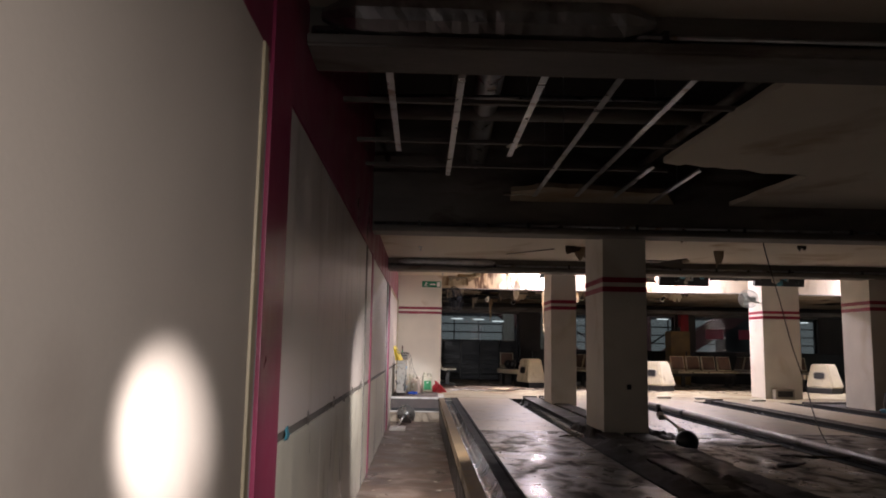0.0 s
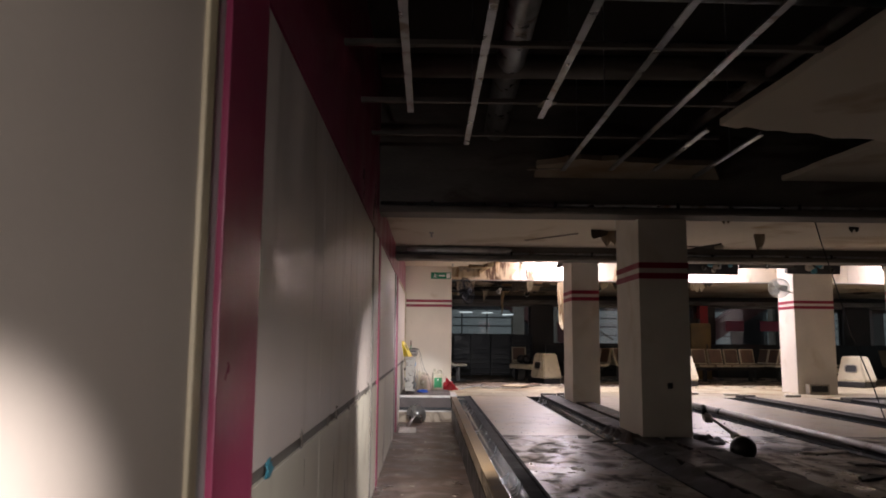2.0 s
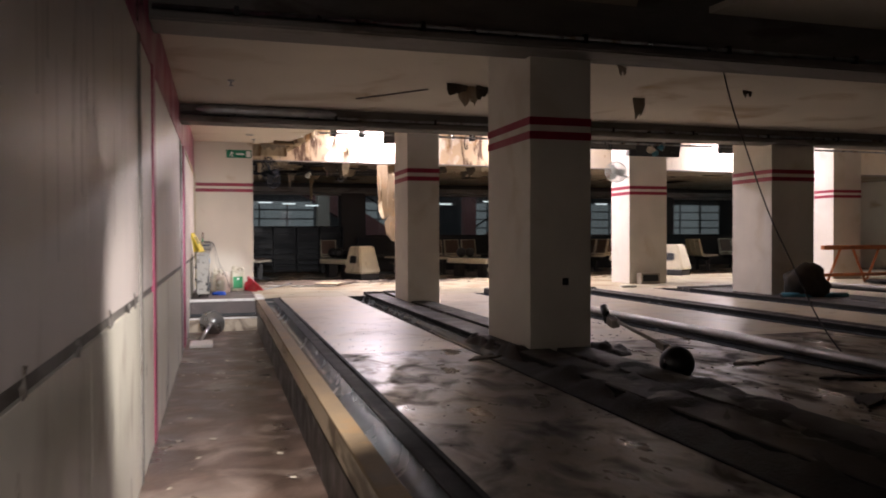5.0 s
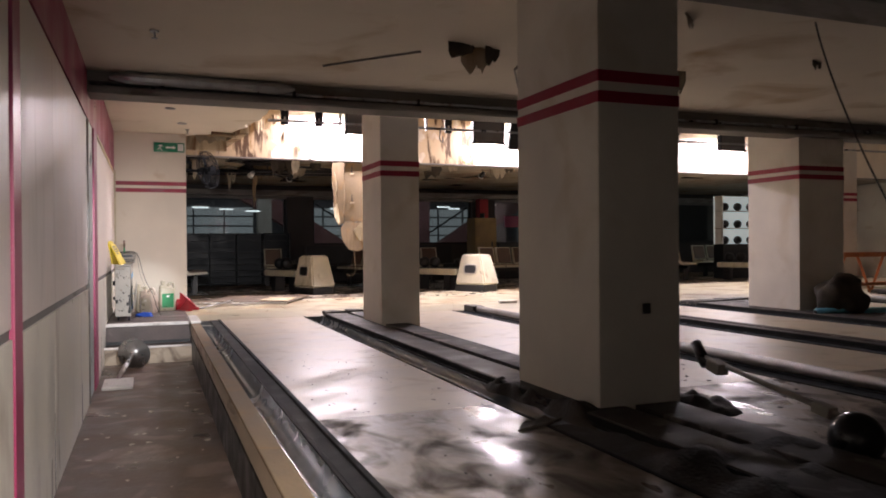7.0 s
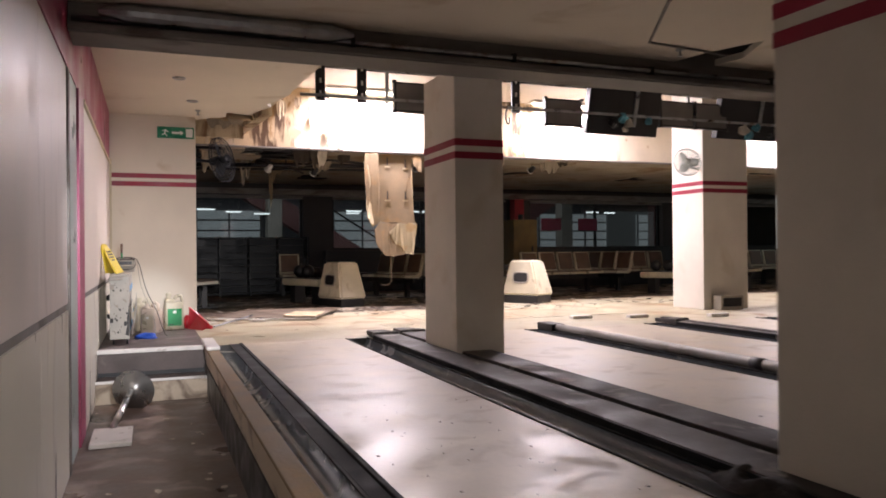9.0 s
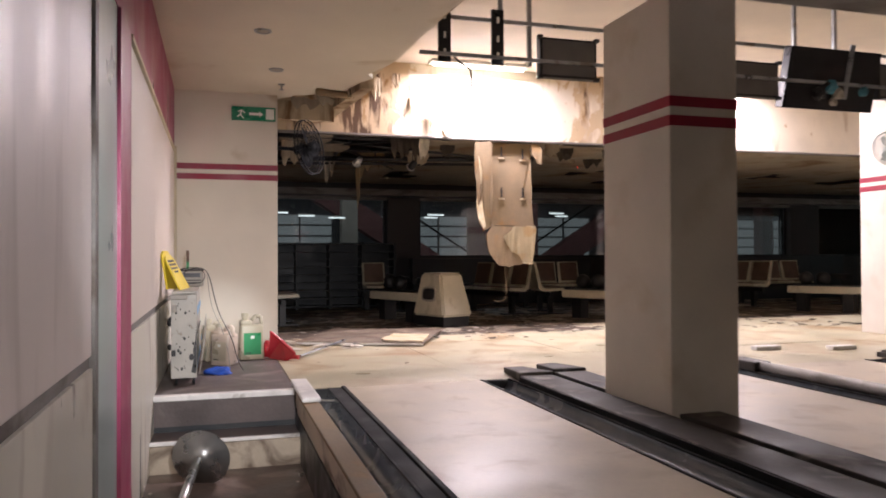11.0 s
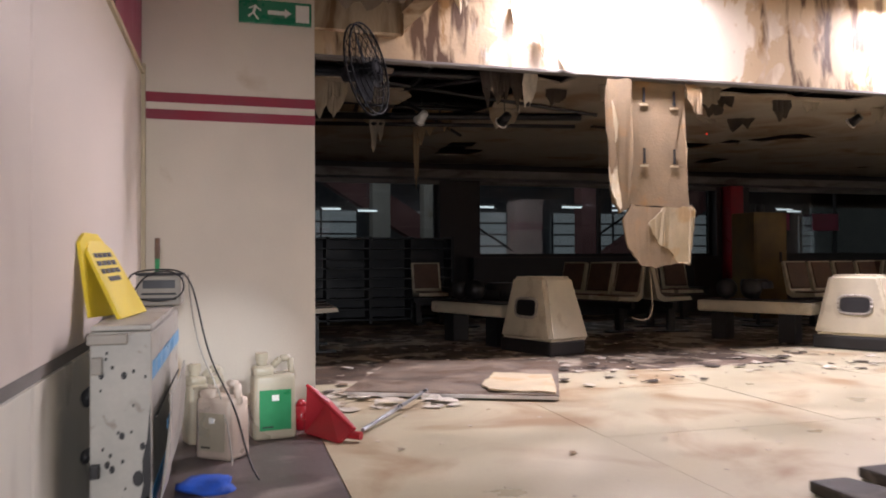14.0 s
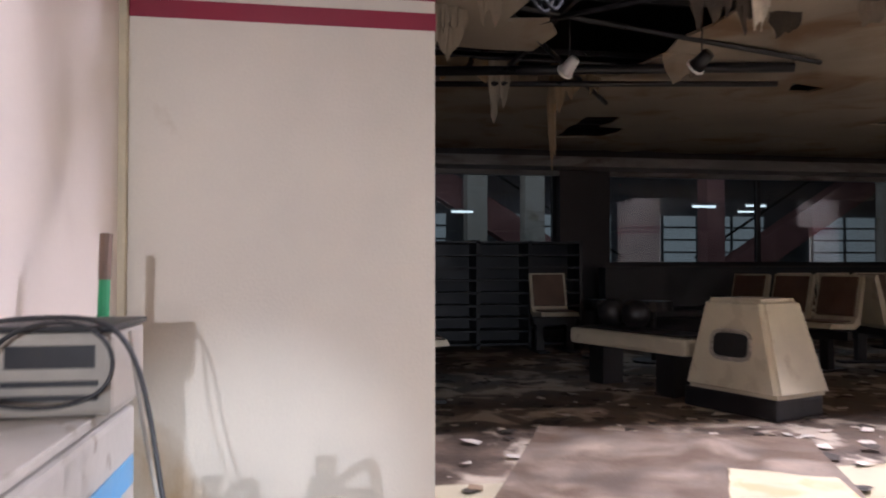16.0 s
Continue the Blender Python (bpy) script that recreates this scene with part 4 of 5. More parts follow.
part("display", boxed(-0.085, 0.045, -0.003, 0.0, 0.075, 0.11, bevel=0.001), M_DARKMETAL, radio, "dark dusty window")
part("lid", boxed(-0.114, 0.074, -0.003, 0.224, 0.13, 0.14, bevel=0.004), M_BLACK, radio)
stick = thing("brush_handle", "green and brown brush handle standing against the wall", "brush handle", (-0.47, 16.55, 0.0))
part("shaft", tubed((0, 0, 0), (0.0, 0.1, 0.87), 0.012, seg=10), M_GREEN, stick)
part("tip", tubed((0.0, 0.1, 0.87), (0.0, 0.11, 0.97), 0.013, seg=10), M_TAN, stick)


def cable(name, pts, r, material, label):
    cu = bpy.data.curves.new(name, "CURVE")
    cu.dimensions, cu.bevel_depth, cu.bevel_resolution = "3D", r, 2
    sp = cu.splines.new("NURBS")
    sp.points.add(len(pts) - 1)
    for p, q in zip(sp.points, pts):
        p.co = (*q, 1)
    sp.use_endpoint_u, sp.order_u = True, 4
    cu.materials.append(material)
    return tagged(new(name, cu), label, "cable")


cable("power_cable", [(-0.5, 16.2, 0.68), (-0.54, 16.14, 0.7), (-0.55, 16.12, 0.78), (-0.51, 16.12, 0.82), (-0.4, 16.13, 0.825), (-0.31, 16.12, 0.82), (-0.27, 16.12, 0.72), (-0.24, 16.08, 0.56), (-0.19, 16.0, 0.4), (-0.09, 15.9, 0.25), (-0.06, 15.84, 0.05), (-0.02, 15.76, 0.012)], 0.004, M_BLACK, "black power cable drooping from control box")
cable("cable_loop", [(-0.53, 16.13, 0.69), (-0.5, 16.11, 0.79), (-0.4, 16.11, 0.83), (-0.32, 16.11, 0.8), (-0.31, 16.11, 0.73), (-0.36, 16.1, 0.69), (-0.46, 16.1, 0.69), (-0.55, 16.1, 0.72)], 0.0035, M_BLACK, "black cable looped round control box")
cable("thin_lead", [(-0.3, 16.14, 0.8), (-0.29, 16.2, 0.6), (-0.24, 16.2, 0.4), (-0.16, 16.15, 0.3), (-0.12, 16.05, 0.05), (-0.12, 16.0, 0.01)], 0.0035, M_GREY, "thin grey lead drooping behind the machine")


def jug(x, y, rz, material, label_mat, w=0.17, d=0.12, h=0.3, label="cloudy plastic jug with screw cap and handle"):
    j = thing("plastic_jug", label, "jug", (x, y, 0.0), rz, "cleaning jugs")
    bm = bmesh.new()
    box(bm, -w / 2, w / 2, -d / 2, d / 2, 0.0, h * 0.78, bevel=0.022)
    for v in bm.verts:
        if v.co.z > h * 0.6:
            v.co.x *= 0.94
    body = part("body", bm, material, j, smooth=True)
    bm = bmesh.new()
    box(bm, -w / 2 * 0.94, w * 0.0, -d / 2 * 0.8, d / 2 * 0.8, h * 0.74, h * 0.88, bevel=0.02)
    part("shoulder", bm, material, j, smooth=True)
    part("neck", tubed((-w * 0.25, 0, h * 0.86), (-w * 0.25, 0, h * 0.95), 0.026, seg=16), material, j, smooth=True)
    part("cap", tubed((-w * 0.25, 0, h * 0.94), (-w * 0.25, 0, h * 1.03), 0.031, seg=18), M_JUG, j, "cream screw cap")
    bm = bmesh.new()
    pts = [(0.0, h * 0.86), (w * 0.18, h * 0.95), (w * 0.4, h * 0.95), (w * 0.46, h * 0.7)]
    for p, q in zip(pts, pts[1:]):
        tube(bm, (p[0], 0, p[1]), (q[0], 0, q[1]), 0.017, seg=10)
    part("handle", bm, material, j, smooth=True)
    if label_mat:
        lab = part("label", boxed(-w * 0.36, w * 0.36, -d / 2 - 0.003, -d / 2 + 0.002, h * 0.12, h * 0.6, bevel=0.0), label_mat, j, "plain printed label")
        part("emblem", boxed(-w * 0.08, w * 0.08, -d / 2 - 0.0045, -d / 2 - 0.003, h * 0.47, h * 0.54), M_WHITE, lab)
        part("print_bar", boxed(-w * 0.3, -w * 0.05, -d / 2 - 0.0045, -d / 2 - 0.003, h * 0.15, h * 0.17), M_BLACK, lab)
    return j


jug(0.07, 16.52, 8, M_JUG, M_GREEN, 0.21, 0.14, 0.4, "cloudy plastic jug with large green label")
jug(-0.16, 16.2, -38, M_JUGPINK, M_JUG, 0.19, 0.14, 0.34, "cloudy plastic jug with pinkish dregs and pale label")
jug(-0.25, 16.52, 20, M_JUG, None, 0.18, 0.13, 0.36, "empty translucent plastic jug beside the machine")
bottle = thing("red_bottle", "small red bottle behind the green-labelled jug", "bottle", (0.22, 16.66, 0))
part("body", tubed((0, 0, 0), (0, 0, 0.12), 0.035, seg=16), M_RED, bottle, smooth=True)
part("neck", tubed((0, 0, 0.12), (0, 0, 0.15), 0.03, 0.014, seg=16), M_RED, bottle, smooth=True)
pan = thing("dustpan", "bright red plastic dustpan standing on its edge", "dustpan", (0.3, 16.5, 0.0), -25)
bm = bmesh.new()
v = [bm.verts.new(p) for p in ((-0.07, 0, 0.24), (0.03, 0.02, 0.16), (0.2, -0.12, 0.06), (0.14, -0.16, 0.0), (-0.03, -0.05, 0.0), (-0.09, 0.02, 0.0))]
bm.faces.new((v[0], v[1], v[2], v[3], v[4], v[5]))
r = bmesh.ops.extrude_face_region(bm, geom=bm.faces[:])
for q in r["geom"]:
    if isinstance(q, bmesh.types.BMVert):
        q.co += Vector((0.012, 0.02, 0.0))
bmesh.ops.recalc_face_normals(bm, faces=bm.faces)
part("pan", bm, M_RED, pan)
part("rim", tubed((-0.07, 0.004, 0.24), (0.2, -0.116, 0.06), 0.009, seg=8), M_RED, pan)
part("socket", tubed((0.15, -0.1, 0.03), (0.24, -0.12, 0.03), 0.02, seg=10), M_RED, pan)
tagged(part("metal_pole", tubed((0.5, 16.45, 0.02), (1.02, 17.2, 0.07), 0.011, seg=10), M_STEEL), "thin metal pole lying across floor and board", "pole")
bm = bmesh.new()
bmesh.ops.create_icosphere(bm, subdivisions=3, radius=0.1)
for q in bm.verts:
    f = noise.noise(q.co * 14) * 0.5 + 1
    q.co = Vector((q.co.x * 1.1 * f, q.co.y * 0.8 * f, max(0.0, q.co.z * 0.42 * f + 0.012)))
tagged(part("blue_cloth", moved(bm, pose(-0.2, 15.72, 0.0)), M_BLUERAG, smooth=True), "crumpled blue cloth on the landing", "cloth")

# exit sign
ex = thing("exit_sign", "green and white running-figure exit sign with arrow", "exit sign", (-0.08, 17.397, 2.285))
part("plate", boxed(0, 0.43, -0.02, 0.0, 0, 0.14, bevel=0.003), M_SIGN, ex)
part("door_mark", boxed(0.335, 0.415, -0.023, -0.0205, 0.018, 0.122), M_WHITE, ex, "white door symbol")
part("arrow_bar", boxed(0.17, 0.27, -0.023, -0.0205, 0.055, 0.08), M_WHITE, ex)
bm = bmesh.new()
a = [bm.verts.new(p) for p in ((0.31, -0.0225, 0.068), (0.27, -0.0225, 0.096), (0.27, -0.0225, 0.04))]
bm.faces.new(a)
r = bmesh.ops.extrude_face_region(bm, geom=bm.faces[:])
for q in r["geom"]:
    if isinstance(q, bmesh.types.BMVert):
        q.co.y += 0.002
part("arrow_head", bm, M_WHITE, ex)
for a, b, w in (((0.1, 0.105), (0.085, 0.06), 0.012), ((0.085, 0.06), (0.055, 0.035), 0.008), ((0.085, 0.06), (0.115, 0.02), 0.008), ((0.095, 0.1), (0.06, 0.085), 0.006), ((0.095, 0.1), (0.13, 0.075), 0.006)):
    part("figure_bar", tubed((a[0], -0.0215, a[1]), (b[0], -0.0215, b[1]), w / 2 + 0.002, seg=8), M_WHITE, ex)


def wall_fan(at, rz, rx, radius, wire_mat, blade_mat, bracket_to, label):
    f = thing("wall_fan", label, "wall fan", at, rz, "wall fans")
    m0 = pose(0, 0, 0, rx, 0, 0)
    for nm, dz in (("front_guard", 0.07), ("back_guard", -0.05)):
        bm = bmesh.new()
        ring(bm, m0 @ Matrix.Translation((0, 0, dz * 0.3)), radius, 0.006)
        for k in range(1, 6):
            ring(bm, m0 @ Matrix.Translation((0, 0, dz * (1 - (k / 6.0) ** 2 * 0.7))), radius * k / 6, 0.0025, sides=4)
        for k in range(24):
            a = 2 * math.pi * k / 24
            d = Vector((math.cos(a), math.sin(a), 0))
            tube(bm, m0 @ (d * 0.03 + Vector((0, 0, dz))), m0 @ (d * radius + Vector((0, 0, dz * 0.3))), 0.0022, seg=4)
        part(nm, bm, wire_mat, f, "wire guard")
    for k in range(3):
        bm = bmesh.new()
        a0 = k * 2 * math.pi / 3
        rows = []
        for i in range(5):
            rr_ = 0.04 + (radius * 0.85 - 0.04) * i / 4
            wd = radius * (0.16 + 0.34 * math.sin(math.pi * (0.2 + 0.65 * i / 4)))
            rows.append([bm.verts.new(m0 @ Vector((rr_ * math.cos(a0 + s * wd / rr_ * 0.6), rr_ * math.sin(a0 + s * wd / rr_ * 0.6), s * 0.02))) for s in (-1, 0, 1)])
        for p, q in zip(rows, rows[1:]):
            for j in range(2):
                bm.faces.new((p[j], p[j + 1], q[j + 1], q[j]))
        r = bmesh.ops.solidify(bm, geom=bm.faces[:], thickness=0.004)
        part("blade", bm, blade_mat, f, smooth=True)
    part("hub", tubed(m0 @ Vector((0, 0, 0.05)), m0 @ Vector((0, 0, -0.05)), 0.045, seg=16), blade_mat, f, smooth=True)
    part("motor", tubed(m0 @ Vector((0, 0, -0.05)), m0 @ Vector((0, 0, -0.16)), 0.06, 0.045, seg=16), wire_mat, f, smooth=True)
    part("arm", tubed(m0 @ Vector((0, 0, -0.12)), bracket_to, 0.018, seg=10), wire_mat, f)
    return f


wall_fan((0.68, 17.32, 2.03), 56, 82, 0.28, M_FAN, M_FAN, (0.0, 0.45, 0.02), "dark dusty wall fan with wire guard on wall end")
wall_fan((6.78, 16.0, 2.06), -20, 78, 0.19, M_FANPALE, M_FANPALE, (0.37, 0.3, -0.1), "pale wall fan with wire guard on column")

# ceiling fittings in the left bay
for x, y in ((0.28, 16.33), (0.1, 15.2)):
    d = thing("downlight", "dead recessed round downlight in ceiling", "downlight", (x, y, CEIL), 0, "dead downlights")
    bm = bmesh.new()
    ring(bm, Matrix.Translation((0, 0, -0.002)), 0.055, 0.009, sides=8)
    part("rim", bm, M_STEEL, d, smooth=True)
    part("lens", tubed((0, 0, -0.004), (0, 0, 0.0), 0.045, seg=20), M_GREY, d)
for x, y in ((0.37, 16.89), (3.55, 12.1), (-0.1, 11.0)):
    d = thing("sprinkler", "small brass ceiling sprinkler head", "sprinkler", (x, y, MID if y < 12.4 else CEIL), 0, "sprinklers")
    part("rose", tubed((0, 0, -0.012), (0, 0, 0), 0.03, seg=16), M_STEEL, d)
    part("stem", tubed((0, 0, -0.05), (0, 0, -0.012), 0.008, seg=8), M_STEEL, d)
    part("deflector", tubed((0, 0, -0.056), (0, 0, -0.05), 0.02, seg=12), M_STEEL, d)
pipe_end = thing("broken_pipe", "broken pale pipe end poking from the torn ceiling", "pipe", (0.95, 17.05, 2.53), 20)
part("pipe", tubed((-0.25, 0, 0.0), (0.12, 0, 0.0), 0.035, seg=14), M_HANG, pipe_end, smooth=True)
part("bore", tubed((0.118, 0, 0.0), (0.1215, 0, 0.0), 0.028, seg=14), M_BLACK, pipe_end)

# torn flaps below ceilings
def flap(x, y, z, w, h, rz, seed, material=M_PAPER, lean=0.0, label="torn strip of ceiling lining hanging down"):
    r = random.Random(seed)
    o = [(0, 0), (w * 0.3, 0.005), (w * 0.65, -0.004), (w, 0), (w * r.uniform(0.85, 1.05), -h * r.uniform(0.3, 0.6)), (w * r.uniform(0.6, 0.8), -h * r.uniform(0.7, 1.0)), (w * r.uniform(0.4, 0.55), -h * r.uniform(0.4, 0.7)), (w * r.uniform(0.15, 0.35), -h), (w * r.uniform(-0.05, 0.1), -h * r.uniform(0.3, 0.6))]
    ob = part("torn_flap", moved(rough_sheet(o, 0.006, seed, 0.02, 3), pose(x, y, z, lean, 0, rz)), material)
    return tagged(ob, label, "torn flap", "torn ceiling flaps")


for k, (x, y, w, h, rz) in enumerate(((1.9, 10.55, 0.22, 0.12, 10), (2.05, 10.7, 0.26, 0.2, -15), (2.2, 10.6, 0.18, 0.14, 30), (4.05, 10.8, 0.14, 0.24, 0), (4.9, 10.1, 0.16, 0.08, 20), (3.1, 9.4, 0.2, 0.1, 40))):
    flap(x, y, MID, w, h, rz, 40 + k, M_CEIL_WET_DIM if k % 2 else M_LUMP)
for k in range(28):
    r = random.Random(200 + k)
    x = r.uniform(0.5, 2.6) if k < 18 else r.uniform(2.6, 7.5)
    y = 18.3 + r.random() * (2.2 if k < 18 else 1.6)
    if not keep.get((int((x + 0.1 - 0.2) / CELL), int((y - 18.28) / CELL))):
        continue
    flap(x, y, 2.345, r.uniform(0.12, 0.4), r.uniform(0.08, 0.36) * (1.0 if k < 18 else 0.6), r.uniform(-30, 30), 300 + k, (M_CEIL_WET_DIM, M_CEIL_WET_DIM, M_LUMP)[k % 3])
for k, (x, z, w, h) in enumerate(((1.5, 3.0, 0.12, 0.3), (1.75, 3.05, 0.1, 0.18), (2.15, 2.62, 0.16, 0.2), (1.95, 2.8, 0.1, 0.16), (2.35, 2.5, 0.12, 0.14))):
    flap(x, 18.185, z, w, h, 0, 500 + k, M_FASCIA, -10, "peeling flake of fascia paint")
for k, (x, y, w, h, rz) in enumerate(((0.5, 17.45, 0.3, 0.12, 0), (0.75, 17.3, 0.25, 0.1, 30), (1.0, 16.9, 0.2, 0.08, 60))):
    flap(x, y, CEIL, w, h, rz, 600 + k, M_CEIL_WET_DIM)
for k in range(6):
    r = random.Random(700 + k)
    flap(0.45 + k * 0.3 + r.uniform(-0.12, 0.12), 20.4, 2.45, r.uniform(0.12, 0.45), r.uniform(0.14, 0.5), r.uniform(-12, 12), 720 + k, M_HANG if k % 3 else M_CEIL_WET_DIM)
for k in range(5):
    flap(1.75 + k * 0.09, 18.32, 2.37, 0.16, 0.34 - 0.04 * (k % 3), -20 + 12 * k, 760 + k, M_LUMP if k < 4 else M_PAPER)
for k in (0, 2, 3):
    flap(4.15 + k * 0.32, 18.72, 2.36, 0.2, 0.12 + 0.05 * (k % 3), -14 + 6 * k, 780 + k, M_CEIL_WET_DIM if k % 2 else M_LUMP)
bm = bmesh.new()
for a, b in (((3.2, 12.0), (2.75, 11.2)), ((3.2, 12.0), (4.0, 12.1)), ((1.2, 11.6), (1.8, 10.9)), ((2.75, 11.2), (2.6, 10.6))):
    d = Vector((b[0] - a[0], b[1] - a[1], 0))
    n = Vector((-d.y, d.x, 0)).normalized() * 0.008
    plate([(a[0] - n.x, a[1] - n.y), (b[0] - n.x, b[1] - n.y), (b[0] + n.x, b[1] + n.y), (a[0] + n.x, a[1] + n.y)], MID - 0.014, MID - 0.001, bm)
structure("trim_ceiling_cracks", bm, M_BEAM, "sagging joint edges along ceiling cracks", "ceiling joint")

# the long soaked board hanging from the ceiling edge
hang = thing("hanging_board", "long soaked tan ceiling board hanging from torn edge", "hanging board", (2.78, 18.24, 0.78))
o = [(0.2, 1.52), (0.74, 1.52), (0.72, 1.2), (0.76, 0.62), (0.78, 0.5), (0.22, 0.52), (0.22, 0.9)]
part("main_board", rough_sheet(o, 0.016, 71, 0.012, 5), M_HANG, hang)
o = [(0.0, 1.52), (0.2, 1.52), (0.2, 0.5), (0.1, 0.44), (0.03, 0.62), (0.06, 0.9), (0.0, 1.1)]
part("side_strip", moved(rough_sheet(o, 0.012, 72, 0.03, 5), pose(0, -0.035, 0, 0, 0, -6)), M_HANG, hang, "curling torn side strip")
o = [(0.14, 0.4), (0.22, 0.52), (0.4, 0.5), (0.78, 0.52), (0.79, 0.36), (0.74, 0.02), (0.6, 0.04), (0.42, 0.0), (0.28, 0.03), (0.18, 0.16)]
part("lower_piece", moved(rough_sheet(o, 0.02, 73, 0.01, 4), pose(0, -0.04, 0)), M_HANG, hang, "soaked torn lower piece")
o = [(0.36, 0.36), (0.5, 0.5), (0.775, 0.5), (0.78, 0.34), (0.73, 0.04), (0.62, 0.05), (0.56, 0.14), (0.45, 0.2)]
part("bare_face", moved(rough_sheet(o, 0.008, 75, 0.008, 6), pose(0, -0.056, 0)), M_HANG_PALE, hang, "pale bare gypsum face")
o = [(0.02, 1.5), (0.1, 1.5), (0.13, 1.0), (0.1, 0.7), (0.14, 0.5), (0.06, 0.46), (0.0, 0.6), (0.05, 0.95)]
part("curled_edge", moved(rough_sheet(o, 0.01, 76, 0.035, 5), pose(0.02, -0.075, 0, 0, 0, 35)), M_HANG_PALE, hang, "pale curled edge")
o = [(0.72, 1.54), (0.86, 1.5), (0.88, 1.26), (0.8, 1.3), (0.74, 1.4)]
part("corner_flap", moved(rough_sheet(o, 0.012, 74, 0.01, 4), pose(0, -0.03, 0)), M_HANG, hang)
for x, z in ((0.34, 0.86), (0.62, 0.86), (0.62, 1.34), (0.34, 1.36)):
    part("slot", boxed(x, x + 0.012, -0.02, 0.0, z, z + 0.12), M_BLACK, hang)
    part("staple", boxed(x - 0.03, x + 0.045, -0.012, -0.002, z - 0.03, z - 0.012, bevel=0.003), M_HANG_PALE, hang)
cable("hanging_wire", [(3.15, 18.2, 0.8), (3.16, 18.2, 0.6), (3.2, 18.2, 0.4), (3.1, 18.2, 0.34), (3.02, 18.25, 0.38)], 0.004, M_HANG, "thin pale wire dangling below hanging board")

# ---- scoring monitors on their frame ----
frame_ob = thing("monitor_frame", "pale tubular frame carrying the score monitors", "monitor frame", (0, 15.2, 0))
for z, y in ((2.78, -0.02), (2.46, -0.12)):
    part("bar", boxed(1.25, 13.5, y - 0.012, y + 0.012, z - 0.014, z + 0.014), M_STEEL, frame_ob)
for x in (1.5, 1.95, 2.2, 3.4, 3.75, 4.8, 5.25, 6.15, 7.2, 7.45, 8.8, 10.4, 12.2):
    part("dropper", boxed(x - 0.016, x + 0.016, -0.02, 0.01, 2.44, 3.2), M_STEEL, frame_ob)
for x in (1.42, 1.86, 3.66, 9.4, 9.75):
    b = part("bracket", boxed(x, x + 0.1, -0.06, -0.03, 2.42, 2.86, bevel=0.004), M_DARKMETAL, frame_ob, "black slotted bracket")
    for z in (2.47, 2.6, 2.75):
        part("slot", boxed(x + 0.04, x + 0.06, -0.064, -0.0595, z, z + 0.05), M_WHITE, b)


def monitor(x, z, w, h, tilt, big, rz=0):
    t = thing("score_monitor", "big black tilted monitor shell with torn wiring" if big else "grey flat score screen in a dark frame", "monitor", (x, 15.12, z), rz, "score monitors")
    m = pose(0, 0, 0, tilt, 0, 0)
    part("case", moved(boxed(-w / 2, w / 2, -0.03, 0.05 if not big else 0.07, -h / 2, h / 2, bevel=0.008), m), M_DARKMETAL, t)
    part("face", moved(boxed(-w / 2 + 0.02, w / 2 - 0.02, -0.036, -0.031, -h / 2 + 0.02, h / 2 - 0.02), m), M_BLACK if big else M_SCREEN, t)
    if big:
        r = random.Random(int(x * 10))
        for k in range(6):
            bm = bmesh.new()
            bmesh.ops.create_icosphere(bm, subdivisions=2, radius=r.uniform(0.03, 0.07))
            for q in bm.verts:
                q.co *= 1 + 0.5 * noise.noise(q.co * 25 + Vector((k, 0, 0)))
            part("torn_wiring", moved(bm, m @ Matrix.Translation((r.uniform(-w * 0.3, w * 0.35), -0.05, r.uniform(-h * 0.4, -h * 0.1)))), (M_GREY, M_DARKMETAL, M_TARP)[k % 3], t)
        part("strap", moved(boxed(w * 0.12, w * 0.17, -0.05, -0.036, -h * 0.3, h / 2 + 0.05), m), M_STEEL, t)
    else:
        for sx in (-1, 1):
            for sz in (-1, 1):
                part("corner", moved(boxed(sx * w / 2 - 0.02, sx * w / 2 + 0.02, -0.045, 0.0, sz * h / 2 - 0.015, sz * h / 2 + 0.015, bevel=0.004), m), M_BLACK, t)
    return t


monitor(2.5, 2.5, 0.5, 0.32, 0, False)
monitor(4.3, 2.45, 0.48, 0.31, 0, False)
monitor(5.13, 2.5, 1.0, 0.54, 14, True)
monitor(5.9, 2.52, 0.5, 0.32, 0, False)
monitor(6.42, 2.52, 0.5, 0.32, 0, False)
monitor(7.05, 2.53, 1.0, 0.54, 14, True)
monitor(8.6, 2.52, 0.5, 0.32, 0, False)
cable("hanging_cable", [(1.5, 15.12, 2.5), (1.6, 15.1, 2.36), (1.7, 15.1, 2.42), (1.66, 15.1, 2.2), (1.7, 15.1, 2.12)], 0.008, M_BLACK, "black cable dangling from the monitor frame")
cable("hanging_cable", [(3.6, 15.12, 2.5), (3.5, 15.1, 2.3), (3.64, 15.1, 2.2), (3.6, 15.1, 2.36)], 0.009, M_BLACK, "black cable loop dangling from the monitor frame")
cable("ceiling_wire", [(4.06, 9.3, 2.36), (4.08, 9.25, 2.1), (4.16, 9.1, 1.6), (4.1, 8.75, 1.0), (4.12, 8.4, 0.5), (4.0, 8.1, 0.2), (4.03, 7.9, 0.02)], 0.006, M_BLACK, "thin black wire hanging from ceiling to lane")

